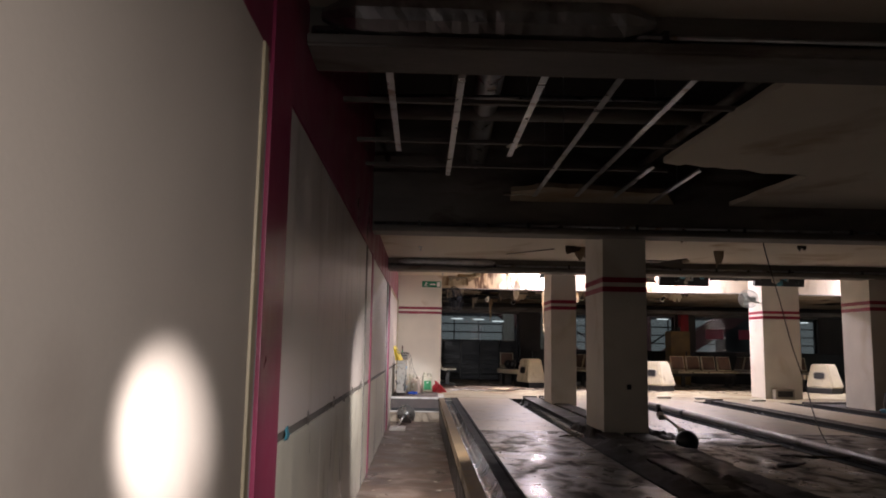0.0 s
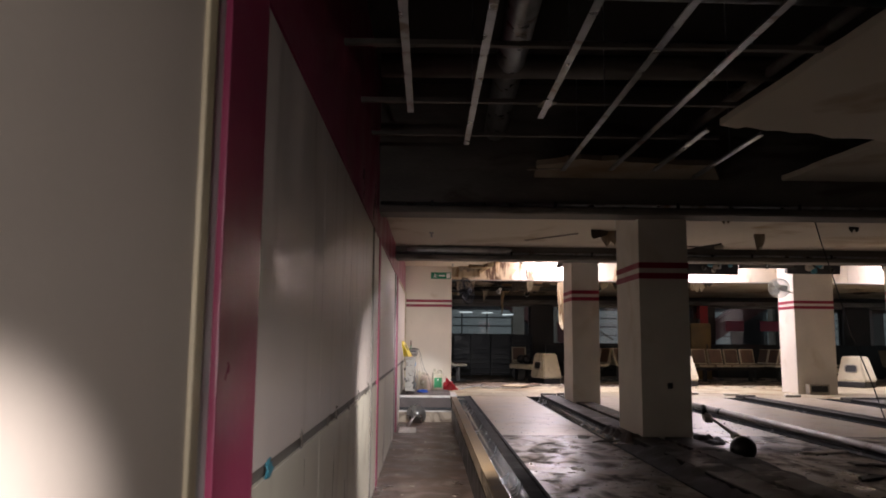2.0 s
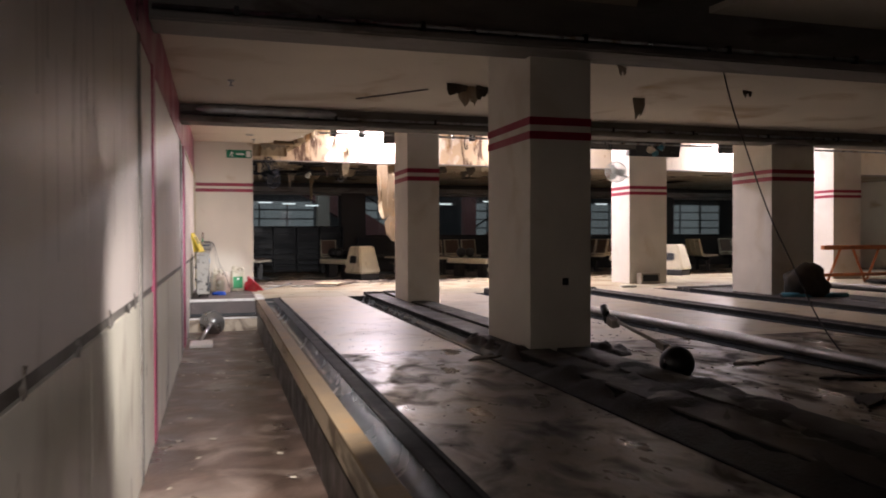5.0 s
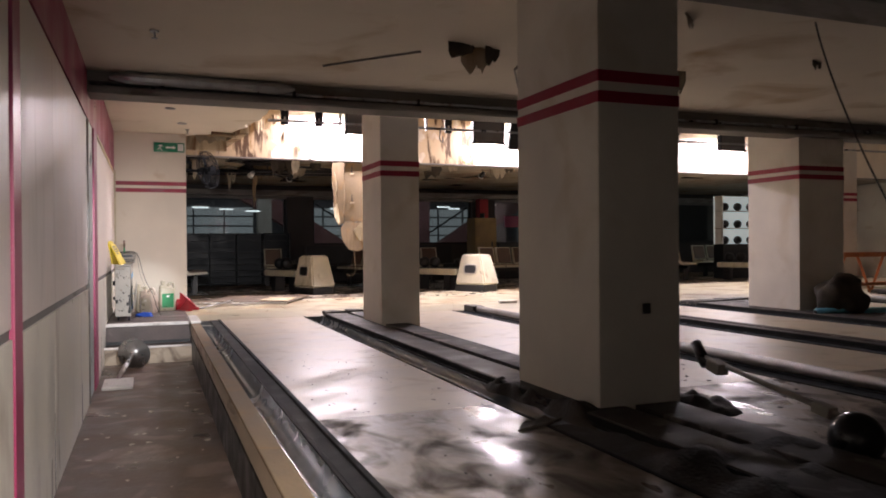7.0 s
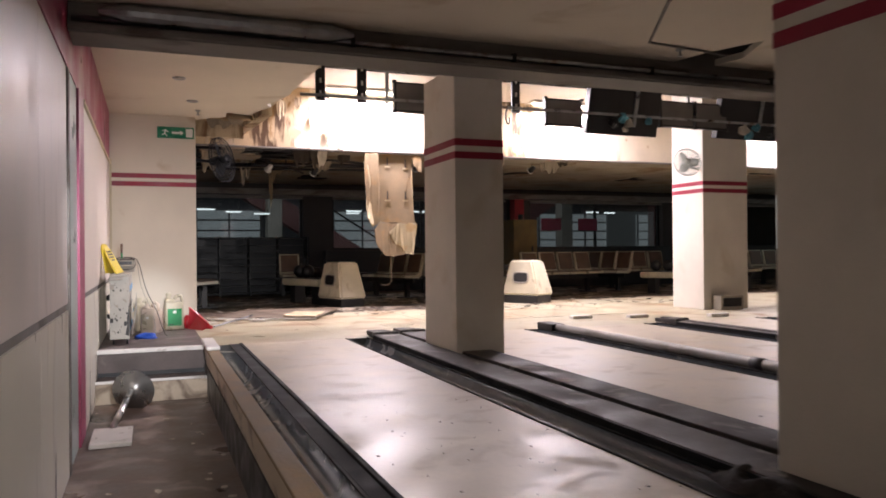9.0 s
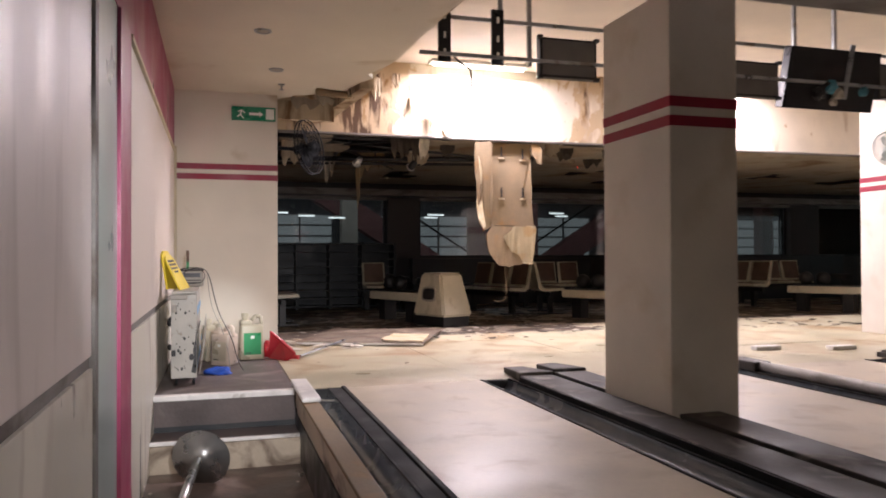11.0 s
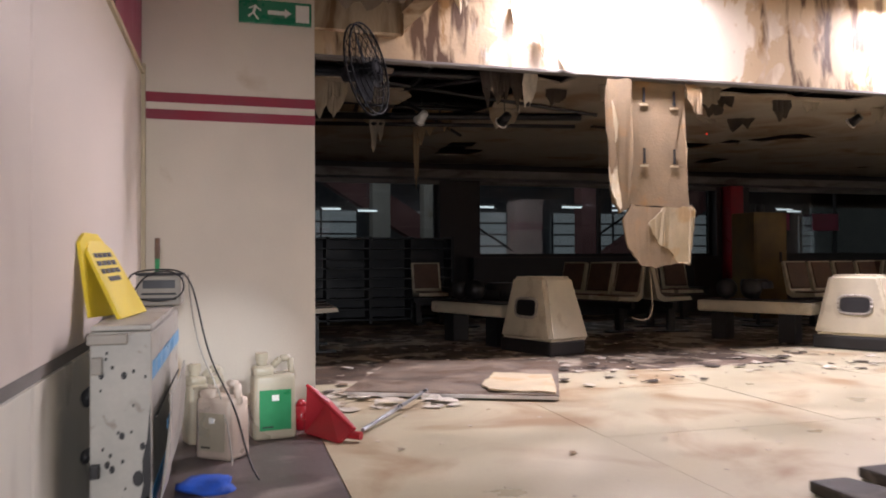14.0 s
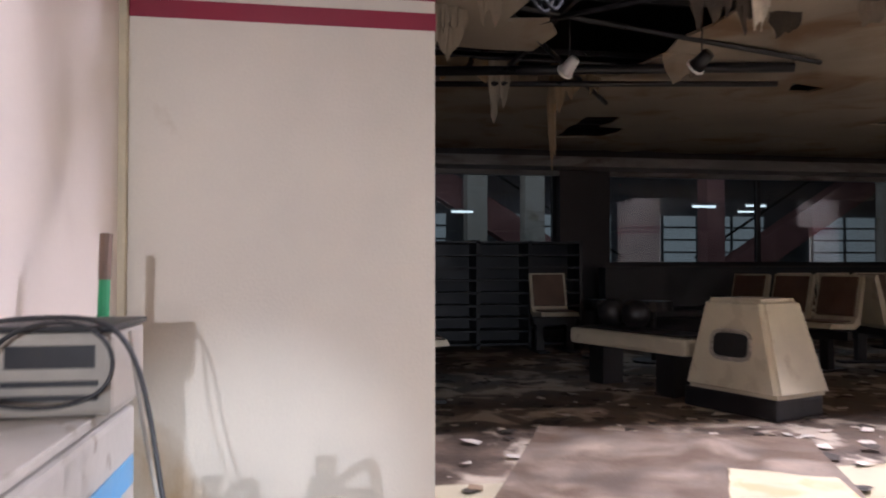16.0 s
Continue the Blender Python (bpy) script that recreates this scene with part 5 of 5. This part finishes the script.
# ---- ball returns, seats and the back of the hall ----
def ball_return(x, y, rz):
    b = thing("ball_return", "cream moulded ball return hood with tapered front", "ball return", (x, y, 0.0), rz, "ball returns")
    bm = boxed(-0.215, 0.215, -0.27, 0.42, 0.0, 0.13, bevel=0.02)
    part("plinth", bm, M_BLACK, b, "black plinth")
    bm = bmesh.new()
    box(bm, -0.245, 0.245, -0.31, 0.4, 0.13, 0.7)
    for v in bm.verts:
        if v.co.z > 0.4:
            v.co.x *= 0.74
            v.co.y = -0.15 if v.co.y < 0 else 0.28
    bmesh.ops.bevel(bm, geom=bm.edges[:], offset=0.03, segments=3, affect="EDGES")
    part("hood", bm, M_CREAM, b, smooth=False)
    lean = pose(-0.222, 0.04, 0.42, 0, 6, 0)
    opening = part("ball_opening", moved(boxed(-0.006, 0.008, -0.13, 0.13, -0.075, 0.075, bevel=0.0), lean), M_BLACK, b, "dark rounded ball opening")
    bm = bmesh.new()
    for k in range(24):
        a0, a1 = 2 * math.pi * k / 24, 2 * math.pi * (k + 1) / 24
        p, q = ((0, 0.14 * math.copysign(abs(math.cos(a)) ** 0.5, math.cos(a)), 0.085 * math.copysign(abs(math.sin(a)) ** 0.5, math.sin(a))) for a in (a0, a1))
        tube(bm, p, q, 0.013, seg=8)
    part("rim", moved(bm, lean @ Matrix.Translation((-0.004, 0, 0))), M_GREY, opening, "worn grey rim", True)
    part("rack", boxed(-0.2, 0.2, 0.42, 1.6, 0.3, 0.42, bevel=0.03), M_CREAM, b, "long cream ball rack")
    for yy in (0.7, 1.4):
        part("rack_leg", boxed(-0.1, 0.1, yy - 0.08, yy + 0.08, 0.0, 0.3), M_BLACK, b)
    part("rack_tray", boxed(-0.16, 0.16, 0.46, 1.56, 0.42, 0.432), M_BLACK, b)
    for k, yy in enumerate((1.1, 1.36)):
        bm = bmesh.new()
        bmesh.ops.create_uvsphere(bm, u_segments=18, v_segments=12, radius=0.108)
        tagged(part("bowling_ball", moved(bm, pose(x, y, 0, 0, 0, rz) @ Matrix.Translation((0.02, yy, 0.54))), M_BLACK, smooth=True), "glossy black bowling ball on the rack", "bowling ball", "bowling balls")
    return b


ball_return(2.68, 19.2, 20)
ball_return(5.66, 18.55, 30)
ball_return(9.75, 18.6, 30)
ball_return(13.4, 18.6, 30)


def seat_row(x, y, n, rz):
    s = thing("seat_row", "row of tan and cream moulded seats on a beam", "seats", (x, y, 0), rz, "rows of seats")
    for i in range(n):
        cx = (i - (n - 1) / 2) * 0.46
        bm = bmesh.new()
        prof = [(-0.2, 0.42), (-0.22, 0.38), (0.12, 0.36), (0.2, 0.4), (0.28, 0.8), (0.25, 0.82), (0.16, 0.46), (0.1, 0.41)]
        prism([(p[0], p[1]) for p in prof], -0.2, 0.2, bm)
        shell = part("seat_shell", moved(bm, pose(cx, 0, 0, 0, 0, 90)), M_CREAM, s, "cream moulded shell")
        bm = prism([(0.155, 0.47), (0.24, 0.8), (0.225, 0.805), (0.14, 0.48)], -0.17, 0.17)
        part("back_pad", moved(bm, pose(cx, 0, 0, 0, 0, 90)), M_TAN, shell, "tan back pad")
        part("seat_pad", moved(boxed(-0.17, 0.1, -0.17, 0.17, 0.424, 0.436), pose(cx, 0, 0, 0, 0, 90)), M_TAN, shell, "tan seat pad")
    w = n * 0.23
    part("beam", boxed(-w, w, -0.03, 0.03, 0.28, 0.35), M_BLACK, s)
    for xx in (-w * 0.7, w * 0.7):
        part("leg", boxed(xx - 0.04, xx + 0.04, -0.04, 0.04, 0.02, 0.28), M_BLACK, s)
        part("foot", boxed(xx - 0.06, xx + 0.06, -0.2, 0.2, 0.0, 0.02), M_BLACK, s)
    return s


for x, y, n, rz in ((0.62, 20.2, 2, 90), (2.45, 22.6, 1, 0), (4.1, 21.2, 3, -70), (4.9, 20.9, 2, 80), (5.6, 22.2, 3, 0), (7.6, 20.8, 4, 10), (8.9, 21.4, 3, -80), (10.2, 22.0, 4, 0), (11.9, 20.6, 3, 70), (14.2, 21.6, 4, 0)):
    seat_row(x, y, n, rz)


def stool(x, y):
    s = thing("scorer_stool", "round black swivel stool at the scoring desk", "stool", (x, y, 0), 0, "scorer stools")
    part("foot", tubed((0, 0, 0), (0, 0, 0.02), 0.2, seg=20), M_DARKMETAL, s)
    part("stem", tubed((0, 0, 0.02), (0, 0, 0.48), 0.025, seg=10), M_DARKMETAL, s)
    part("cushion", tubed((0, 0, 0.48), (0, 0, 0.57), 0.19, 0.17, seg=20), M_BLACK, s)


for x, y in ((3.1, 21.6), (2.75, 22.0), (6.3, 20.9), (6.8, 21.6), (11.0, 21.0)):
    stool(x, y)
rack = thing("shoe_rack", "tall blackened open rack with many shallow shelves", "shoe rack", (0, 0, 0))
for x in (0.55, 1.12, 1.7, 2.28, 2.86):
    part("upright", boxed(x - 0.02, x + 0.02, 22.9, 23.3, 0.0, 1.18), M_SHELF, rack)
for i in range(9):
    bm = boxed(0.55, 2.86, 22.9, 23.28, 0.04 + i * 0.138, 0.062 + i * 0.138)
    part("shelf", bm, M_SHELF, rack)
part("back", boxed(0.53, 2.88, 23.302, 23.32, 0.0, 1.18), M_SHELF, rack)
cabinet = thing("tall_cabinet", "ochre metal cabinet with dark knob on top", "cabinet", (7.35, 22.2, 0))
body = part("body", boxed(-0.28, 0.28, -0.25, 0.25, 0.0, 1.52, bevel=0.01), M_OCHRE, cabinet)
part("door", boxed(-0.25, 0.25, -0.262, -0.251, 0.1, 1.46, bevel=0.003), M_OCHRE, cabinet)
part("handle", boxed(0.14, 0.17, -0.285, -0.263, 0.8, 0.95, bevel=0.004), M_BLACK, cabinet)
part("knob", tubed((0.02, 0, 1.52), (0.02, 0, 1.64), 0.06, seg=14), M_BLACK, cabinet)
desk = thing("long_counter", "long dark service counter below the windows", "counter", (0, 0, 0))
part("front", boxed(8.2, 13.0, 23.0, 23.5, 0, 0.9), M_SHELF, desk)
part("top", boxed(8.15, 13.05, 22.95, 23.55, 0.9, 0.94, bevel=0.006), M_DARKMETAL, desk)
bench = thing("long_bench", "dark low backrest wall under the windows", "bench", (0, 0, 0))
part("back", boxed(3.3, 7.0, 23.3, 23.5, 0, 0.88), M_SHELF, bench)
part("seat", boxed(3.3, 7.0, 22.9, 23.3, 0.3, 0.42, bevel=0.03), M_SHELF, bench)
for x, y, z, s in ((1.6, 19.6, 2.2, 1), (4.0, 19.4, 2.26, 1), (2.2, 19.0, 2.1, 1), (5.9, 18.9, 2.24, 1)):
    l = thing("spot_fitting", "dead ceiling spotlight hanging by its lead", "spotlight", (x, y, z), 20, "dead spotlights")
    part("can", moved(tubed((0, 0, -0.06), (0, 0, 0.06), 0.05, 0.035, seg=16), pose(0, 0, 0, 60, 0, 0)), M_WHITE if x < 2 else M_DARKMETAL, l, smooth=True)
    bm = bmesh.new()
    ring(bm, pose(0, 0.05, -0.03, 60, 0, 0), 0.052, 0.008)
    part("ring", bm, M_WHITE, l, smooth=True)
    part("lead", tubed((0, 0, 0.04), (0, 0, 3.5 - z), 0.005, seg=6), M_BLACK, l)
for k, (a, b, r) in enumerate((((0.4, 20.35, 2.3), (3.3, 19.75, 2.3), 0.035), ((0.4, 20.55, 2.26), (3.4, 20.1, 2.27), 0.022), ((0.42, 18.75, 2.38), (2.3, 18.6, 2.36), 0.03))):
    tagged(part("service_pipe", tubed(a, b, r, seg=12), M_DARKMETAL, smooth=True), "black service pipe under the broken ceiling", "pipe", "black service pipes")
flap(1.72, 20.45, 2.4, 0.07, 0.8, 4, 840, M_HANG, 0.0, "long narrow strip of lining hanging down")
led = tagged(part("alarm_light", boxed(5.3, 5.312, 20.5, 20.512, 2.325, 2.345), M_LED), "tiny red alarm light on ceiling", "alarm light")
for k, (a, b) in enumerate((((0.2, 18.9, 2.42), (3.4, 19.6, 2.3)), ((0.5, 18.4, 2.44), (2.4, 21.0, 2.28)), ((0.0, 20.4, 2.46), (4.6, 20.4, 2.44)), ((0.9, 19.8, 2.4), (1.9, 18.5, 2.32)))):
    tagged(part("fallen_rail", tubed(a, b, 0.018, seg=8), M_DARKMETAL), "bent dark rail under broken ceiling", "rail", "bent ceiling rails")
box_low = thing("floor_box", "small grey junction box at column foot", "junction box", (7.42, 15.94, 0))
part("case", boxed(-0.2, 0.2, -0.08, 0.08, 0.0, 0.2, bevel=0.01), M_GREY, box_low)
part("panel", boxed(-0.16, 0.16, -0.086, -0.081, 0.05, 0.17), M_DARKMETAL, box_low)

# ---- loose things on lanes and floor ----
board = thing("fallen_board", "large pale fallen ceiling board lying on the floor", "board", (1.78, 16.95, 0.0), 156)
bm = boxed(0, 1.34, -1.5, 0.0, 0.012, 0.026)
bmesh.ops.subdivide_edges(bm, edges=bm.edges[:], cuts=5, use_grid_fill=True)
for q in bm.verts:
    q.co.z += 0.012 * noise.noise(q.co * 3) + 0.012
part("sheet", bm, M_BOARD, board)
part("edge", boxed(0, 1.34, 0.002, 0.01, 0.012, 0.032), M_NOSE, board, "white broken edge")
bm = rough_sheet([(0.02, 0.02), (0.42, 0.05), (0.5, 0.3), (0.46, 0.78), (0.05, 0.72)], 0.012, 17, 0.004, 6)
part("loose_layer", moved(bm, pose(0, -0.02, 0.05, -90, 0, 0) @ Matrix.Diagonal((1, 1, -1, 1))), M_HANG_PALE, board, "pale stained loose top layer")


def litter(name, label, n, area, sizes, material, seed, base=0.0):
    r = random.Random(seed)
    bm = bmesh.new()
    for i in range(n):
        x, y = r.uniform(area[0], area[1]), area[2] + (area[3] - area[2]) * r.random() ** 1.2
        s = r.uniform(*sizes)
        k = r.randint(4, 6)
        z = base + 0.004 + r.random() * 0.004
        lift = r.uniform(0, 0.35) * s
        a0 = r.random() * 6.3
        pts = [(x + s * r.uniform(0.5, 1) * math.cos(a0 + 6.28 * j / k), y + s * r.uniform(0.4, 1) * math.sin(a0 + 6.28 * j / k), z + lift * r.random()) for j in range(k)]
        a = [bm.verts.new(p) for p in pts]
        b = [bm.verts.new((p[0], p[1], p[2] + 0.002)) for p in pts]
        bm.faces.new(b)
        bm.faces.new(a[::-1])
        for j in range(k):
            bm.faces.new((a[j], a[(j + 1) % k], b[(j + 1) % k], b[j]))
    return tagged(part(name, bm, material), label, "litter", "", "stuff")


litter("paper_litter", "scattered scraps of fallen plaster and paper", 380, (0.5, 7.5, 17.35, 20.4), (0.008, 0.07), M_PAPER, 21)
litter("plaster_litter", "dark crumbs of fallen ceiling on the floor", 420, (0.4, 8.0, 17.4, 22.0), (0.01, 0.09), M_LUMP, 22)
litter("board_litter", "broken flakes of pale board beside the wall end", 60, (0.42, 1.25, 17.0, 17.8), (0.02, 0.11), M_PAPER, 27)
litter("approach_crumbs", "small pale crumbs on the approach", 90, (0.5, 6.0, 15.2, 17.6), (0.005, 0.025), M_PAPER, 23)
litter("lane_grit", "black grit and flakes on the lanes", 240, (0.65, 1.6, 0.5, 11.5), (0.002, 0.012), M_DIRT, 24)
litter("lane_grit", "black grit and flakes on the second lane", 260, (2.56, 3.58, 3.0, 10.5), (0.003, 0.025), M_DIRT, 25)

litter("corridor_litter", "pale scraps and flakes on the corridor floor", 120, (-0.58, 0.26, 1.0, 14.3), (0.006, 0.035), M_PAPER, 26, FLOOR)


def mound(name, x0, x1, y0, y1, h, seed, material, label):
    bm = bmesh.new()
    nx, ny = 14, 48
    vs = [[None] * (ny + 1) for _ in range(nx + 1)]
    for i in range(nx + 1):
        for j in range(ny + 1):
            u, v = i / nx, j / ny
            edge = min(1, 5 * u, 5 * (1 - u)) * min(1, 6 * v, 6 * (1 - v))
            x, y = x0 + (x1 - x0) * u, y0 + (y1 - y0) * v
            z = h * edge * (0.35 + 0.9 * abs(noise.noise(Vector((x * 3 + seed, y * 3, 0)))) + 0.5 * noise.noise(Vector((x * 11, y * 11, seed))))
            vs[i][j] = bm.verts.new((x + 0.05 * noise.noise(Vector((y * 4, seed, 0))), y, -0.02 + max(0.0, z)))
    for i in range(nx):
        for j in range(ny):
            bm.faces.new((vs[i][j], vs[i + 1][j], vs[i + 1][j + 1], vs[i][j + 1]))
    return tagged(part(name, bm, material, smooth=True), label, "rubble", "", "stuff")


mound("dirt_heap", 1.6, 2.66, 3.6, 8.72, 0.095, 3, M_DIRT, "low heap of black dirt on the divider")
mound("dirt_heap", 1.8, 1.99, 8.5, 9.9, 0.11, 5, M_DIRT, "low heap of black dirt at the column foot")
mound("dirt_heap", 2.4, 2.75, 8.4, 9.6, 0.1, 6, M_DIRT, "low heap of black dirt beside the column")
for k, (x, y, rz, l, w) in enumerate(((1.45, 8.6, 20, 0.32, 0.09), (1.05, 5.1, -30, 0.2, 0.05), (3.1, 7.9, 10, 0.5, 0.1), (3.25, 7.3, -14, 0.6, 0.06), (2.9, 6.6, 30, 0.4, 0.12))):
    o = [(0, 0), (l * 0.4, -w * 0.2), (l, 0.1 * w), (l * 0.9, w), (l * 0.3, w * 0.8)]
    bm = rough_sheet(o, 0.012, 90 + k, 0.004, 4)
    tagged(part("broken_strip", moved(bm, pose(x, y, 0.016, -90, 0, rz)), M_LUMP if k != 2 else M_PAPER), "broken dark strip of board lying on lane", "board scrap", "board scraps")

pole = thing("fallen_pole", "dull grey pole with joints resting on a ball", "pole", (0, 0, 0))
part("pole", tubed((2.53, 7.78, 0.15), (2.56, 8.66, 0.28), 0.013, seg=12), M_GREY, pole, smooth=True)
part("joint", moved(boxed(-0.035, 0.035, -0.05, 0.05, -0.03, 0.03, bevel=0.01), pose(2.54, 8.52, 0.245, 12, 0, -6)), M_GREY, pole)
part("joint", moved(boxed(-0.025, 0.025, -0.05, 0.05, -0.026, 0.026, bevel=0.008), pose(2.53, 7.86, 0.16, 9, 0, -3)), M_GREY, pole)
part("head", tubed((2.555, 8.62, 0.24), (2.57, 8.72, 0.34), 0.03, seg=12), M_DARKMETAL, pole, smooth=True)
bm = bmesh.new()
bmesh.ops.create_uvsphere(bm, u_segments=24, v_segments=16, radius=0.108)
tagged(part("bowling_ball", moved(bm, Matrix.Translation((2.53, 7.7, 0.075))), M_DARKMETAL, smooth=True), "dusty dark bowling ball among the dirt", "bowling ball", "bowling balls")

# overturned stool base in the corridor
st = thing("pedestal_base", "overturned metal pedestal with shiny disc and square plate", "pedestal", (0, 0, 0))
part("square_plate", boxed(-0.56, -0.3, 12.9, 13.4, FLOOR, FLOOR + 0.03, bevel=0.006), M_NOSE, st, "pale square plate")
part("plate_inset", boxed(-0.53, -0.33, 12.95, 13.35, FLOOR + 0.031, FLOOR + 0.035), M_WHITE, st)
part("stem", tubed((-0.43, 13.35, FLOOR + 0.04), (-0.33, 14.16, -0.27), 0.024, seg=14), M_PALEMETAL, st, "chrome tube", True)
bm = bmesh.new()
d = Vector((0.25, 0.85, 0.16)).normalized()
c = Vector((-0.31, 14.2, -0.265))
tube(bm, c - d * 0.005, c + d * 0.012, 0.17, 0.15, seg=36)
tube(bm, c + d * 0.012, c + d * 0.03, 0.15, 0.05, seg=36)
part("disc", bm, M_PALEMETAL, st, "brushed metal disc", True)

# heap by the far column, tarp roll, trestle
bm = bmesh.new()
bmesh.ops.create_icosphere(bm, subdivisions=4, radius=0.42)
for q in bm.verts:
    f = 1 + 0.35 * noise.noise(q.co * 3.5) + 0.12 * noise.noise(q.co * 11)
    q.co = Vector((q.co.x * f, q.co.y * 0.7 * f, max(0, 0.22 + q.co.z * 0.85 * f)))
tagged(part("sack", moved(bm, pose(7.56, 12.14, 0.0) @ Matrix.Diagonal((0.72, 0.8, 0.86, 1))), M_LUMP, smooth=True), "slumped dark sack at column foot", "sacking")
tarp = thing("tarp_roll", "rolled blue tarpaulin lying at column foot", "tarpaulin", (7.22, 12.02, 0.055))
part("roll", tubed((-0.1, 0.1, 0), (0.75, -0.15, 0), 0.05, seg=14), M_TARP, tarp, smooth=True)
part("inner_roll", tubed((-0.105, 0.1015, 0), (-0.12, 0.105, 0), 0.025, seg=12), M_BLACK, tarp)
tr = thing("trestle", "orange timber trestle with sloping braces", "trestle", (10.6, 15.0, 0))
part("top_rail", boxed(-0.1, 1.9, -0.05, 0.05, 0.62, 0.7, bevel=0.006), M_ORANGE, tr)
part("low_rail", boxed(-0.1, 1.9, -0.03, 0.03, 0.12, 0.18), M_ORANGE, tr)
for a, b in ((0.0, 0.3), (0.9, 0.6), (0.9, 1.2), (1.8, 1.5)):
    part("brace", moved(tubed((a, 0, 0.0), (b, 0, 0.62), 0.03, seg=4), pose(0, 0, 0)), M_ORANGE, tr)
for x, y in ((4.7, 15.6), (5.4, 15.4), (6.4, 15.1)):
    tagged(part("white_block", boxed(x, x + 0.28, y, y + 0.09, 0.0, 0.04, bevel=0.008), M_NOSE), "small pale block lying on approach", "block", "pale blocks")

# two small lit downlights in the coffer
for x, y in ((10.6, 17.0), (11.4, 17.85)):
    d = thing("coffer_downlight", "small lit square downlight in coffer ceiling", "downlight", (x, y, 3.2), 0, "lit downlights")
    part("rim", boxed(-0.09, 0.09, -0.09, 0.09, -0.012, 0.0, bevel=0.004), M_WHITE, d)
    part("lamp", boxed(-0.06, 0.06, -0.06, 0.06, -0.016, -0.0125), M_SPOT, d)

# lit display wall of bowling balls
disp = thing("ball_display", "pale lit display case with rows of dark bowling balls", "display case", (13.0, 20.3, 0))
part("back", boxed(0, 3.6, 0.3, 0.34, 0.85, 2.05), M_DAY, disp, "pale lit back panel")
part("base", boxed(0, 3.6, 0.0, 0.34, 0.0, 0.85), M_SHELF, disp)
for z in (1.25, 1.68):
    part("shelf", boxed(0, 3.6, 0.05, 0.299, z - 0.02, z), M_GREY, disp)
for x in (0.0, 1.2, 2.4, 3.56):
    part("upright", boxed(x, x + 0.04, 0.04, 0.299, 0.85, 2.05), M_WHITE, disp)
for z in (0.85, 1.25, 1.68):
    for i in range(9):
        bm = bmesh.new()
        bmesh.ops.create_uvsphere(bm, u_segments=14, v_segments=10, radius=0.1)
        tagged(part("bowling_ball", moved(bm, Matrix.Translation((13.2 + i * 0.4, 20.47, z + 0.1))), M_BLACK, smooth=True), "dark bowling ball on lit display shelf", "bowling ball", "displayed bowling balls")

tagged(part("corner_trim", boxed(WX - 0.03, WX + 0.022, 17.36, 17.396, 0.0, 2.0, bevel=0.006), M_TRIMWOOD), "brown timber corner strip beside exit wall", "trim", "", "structure")
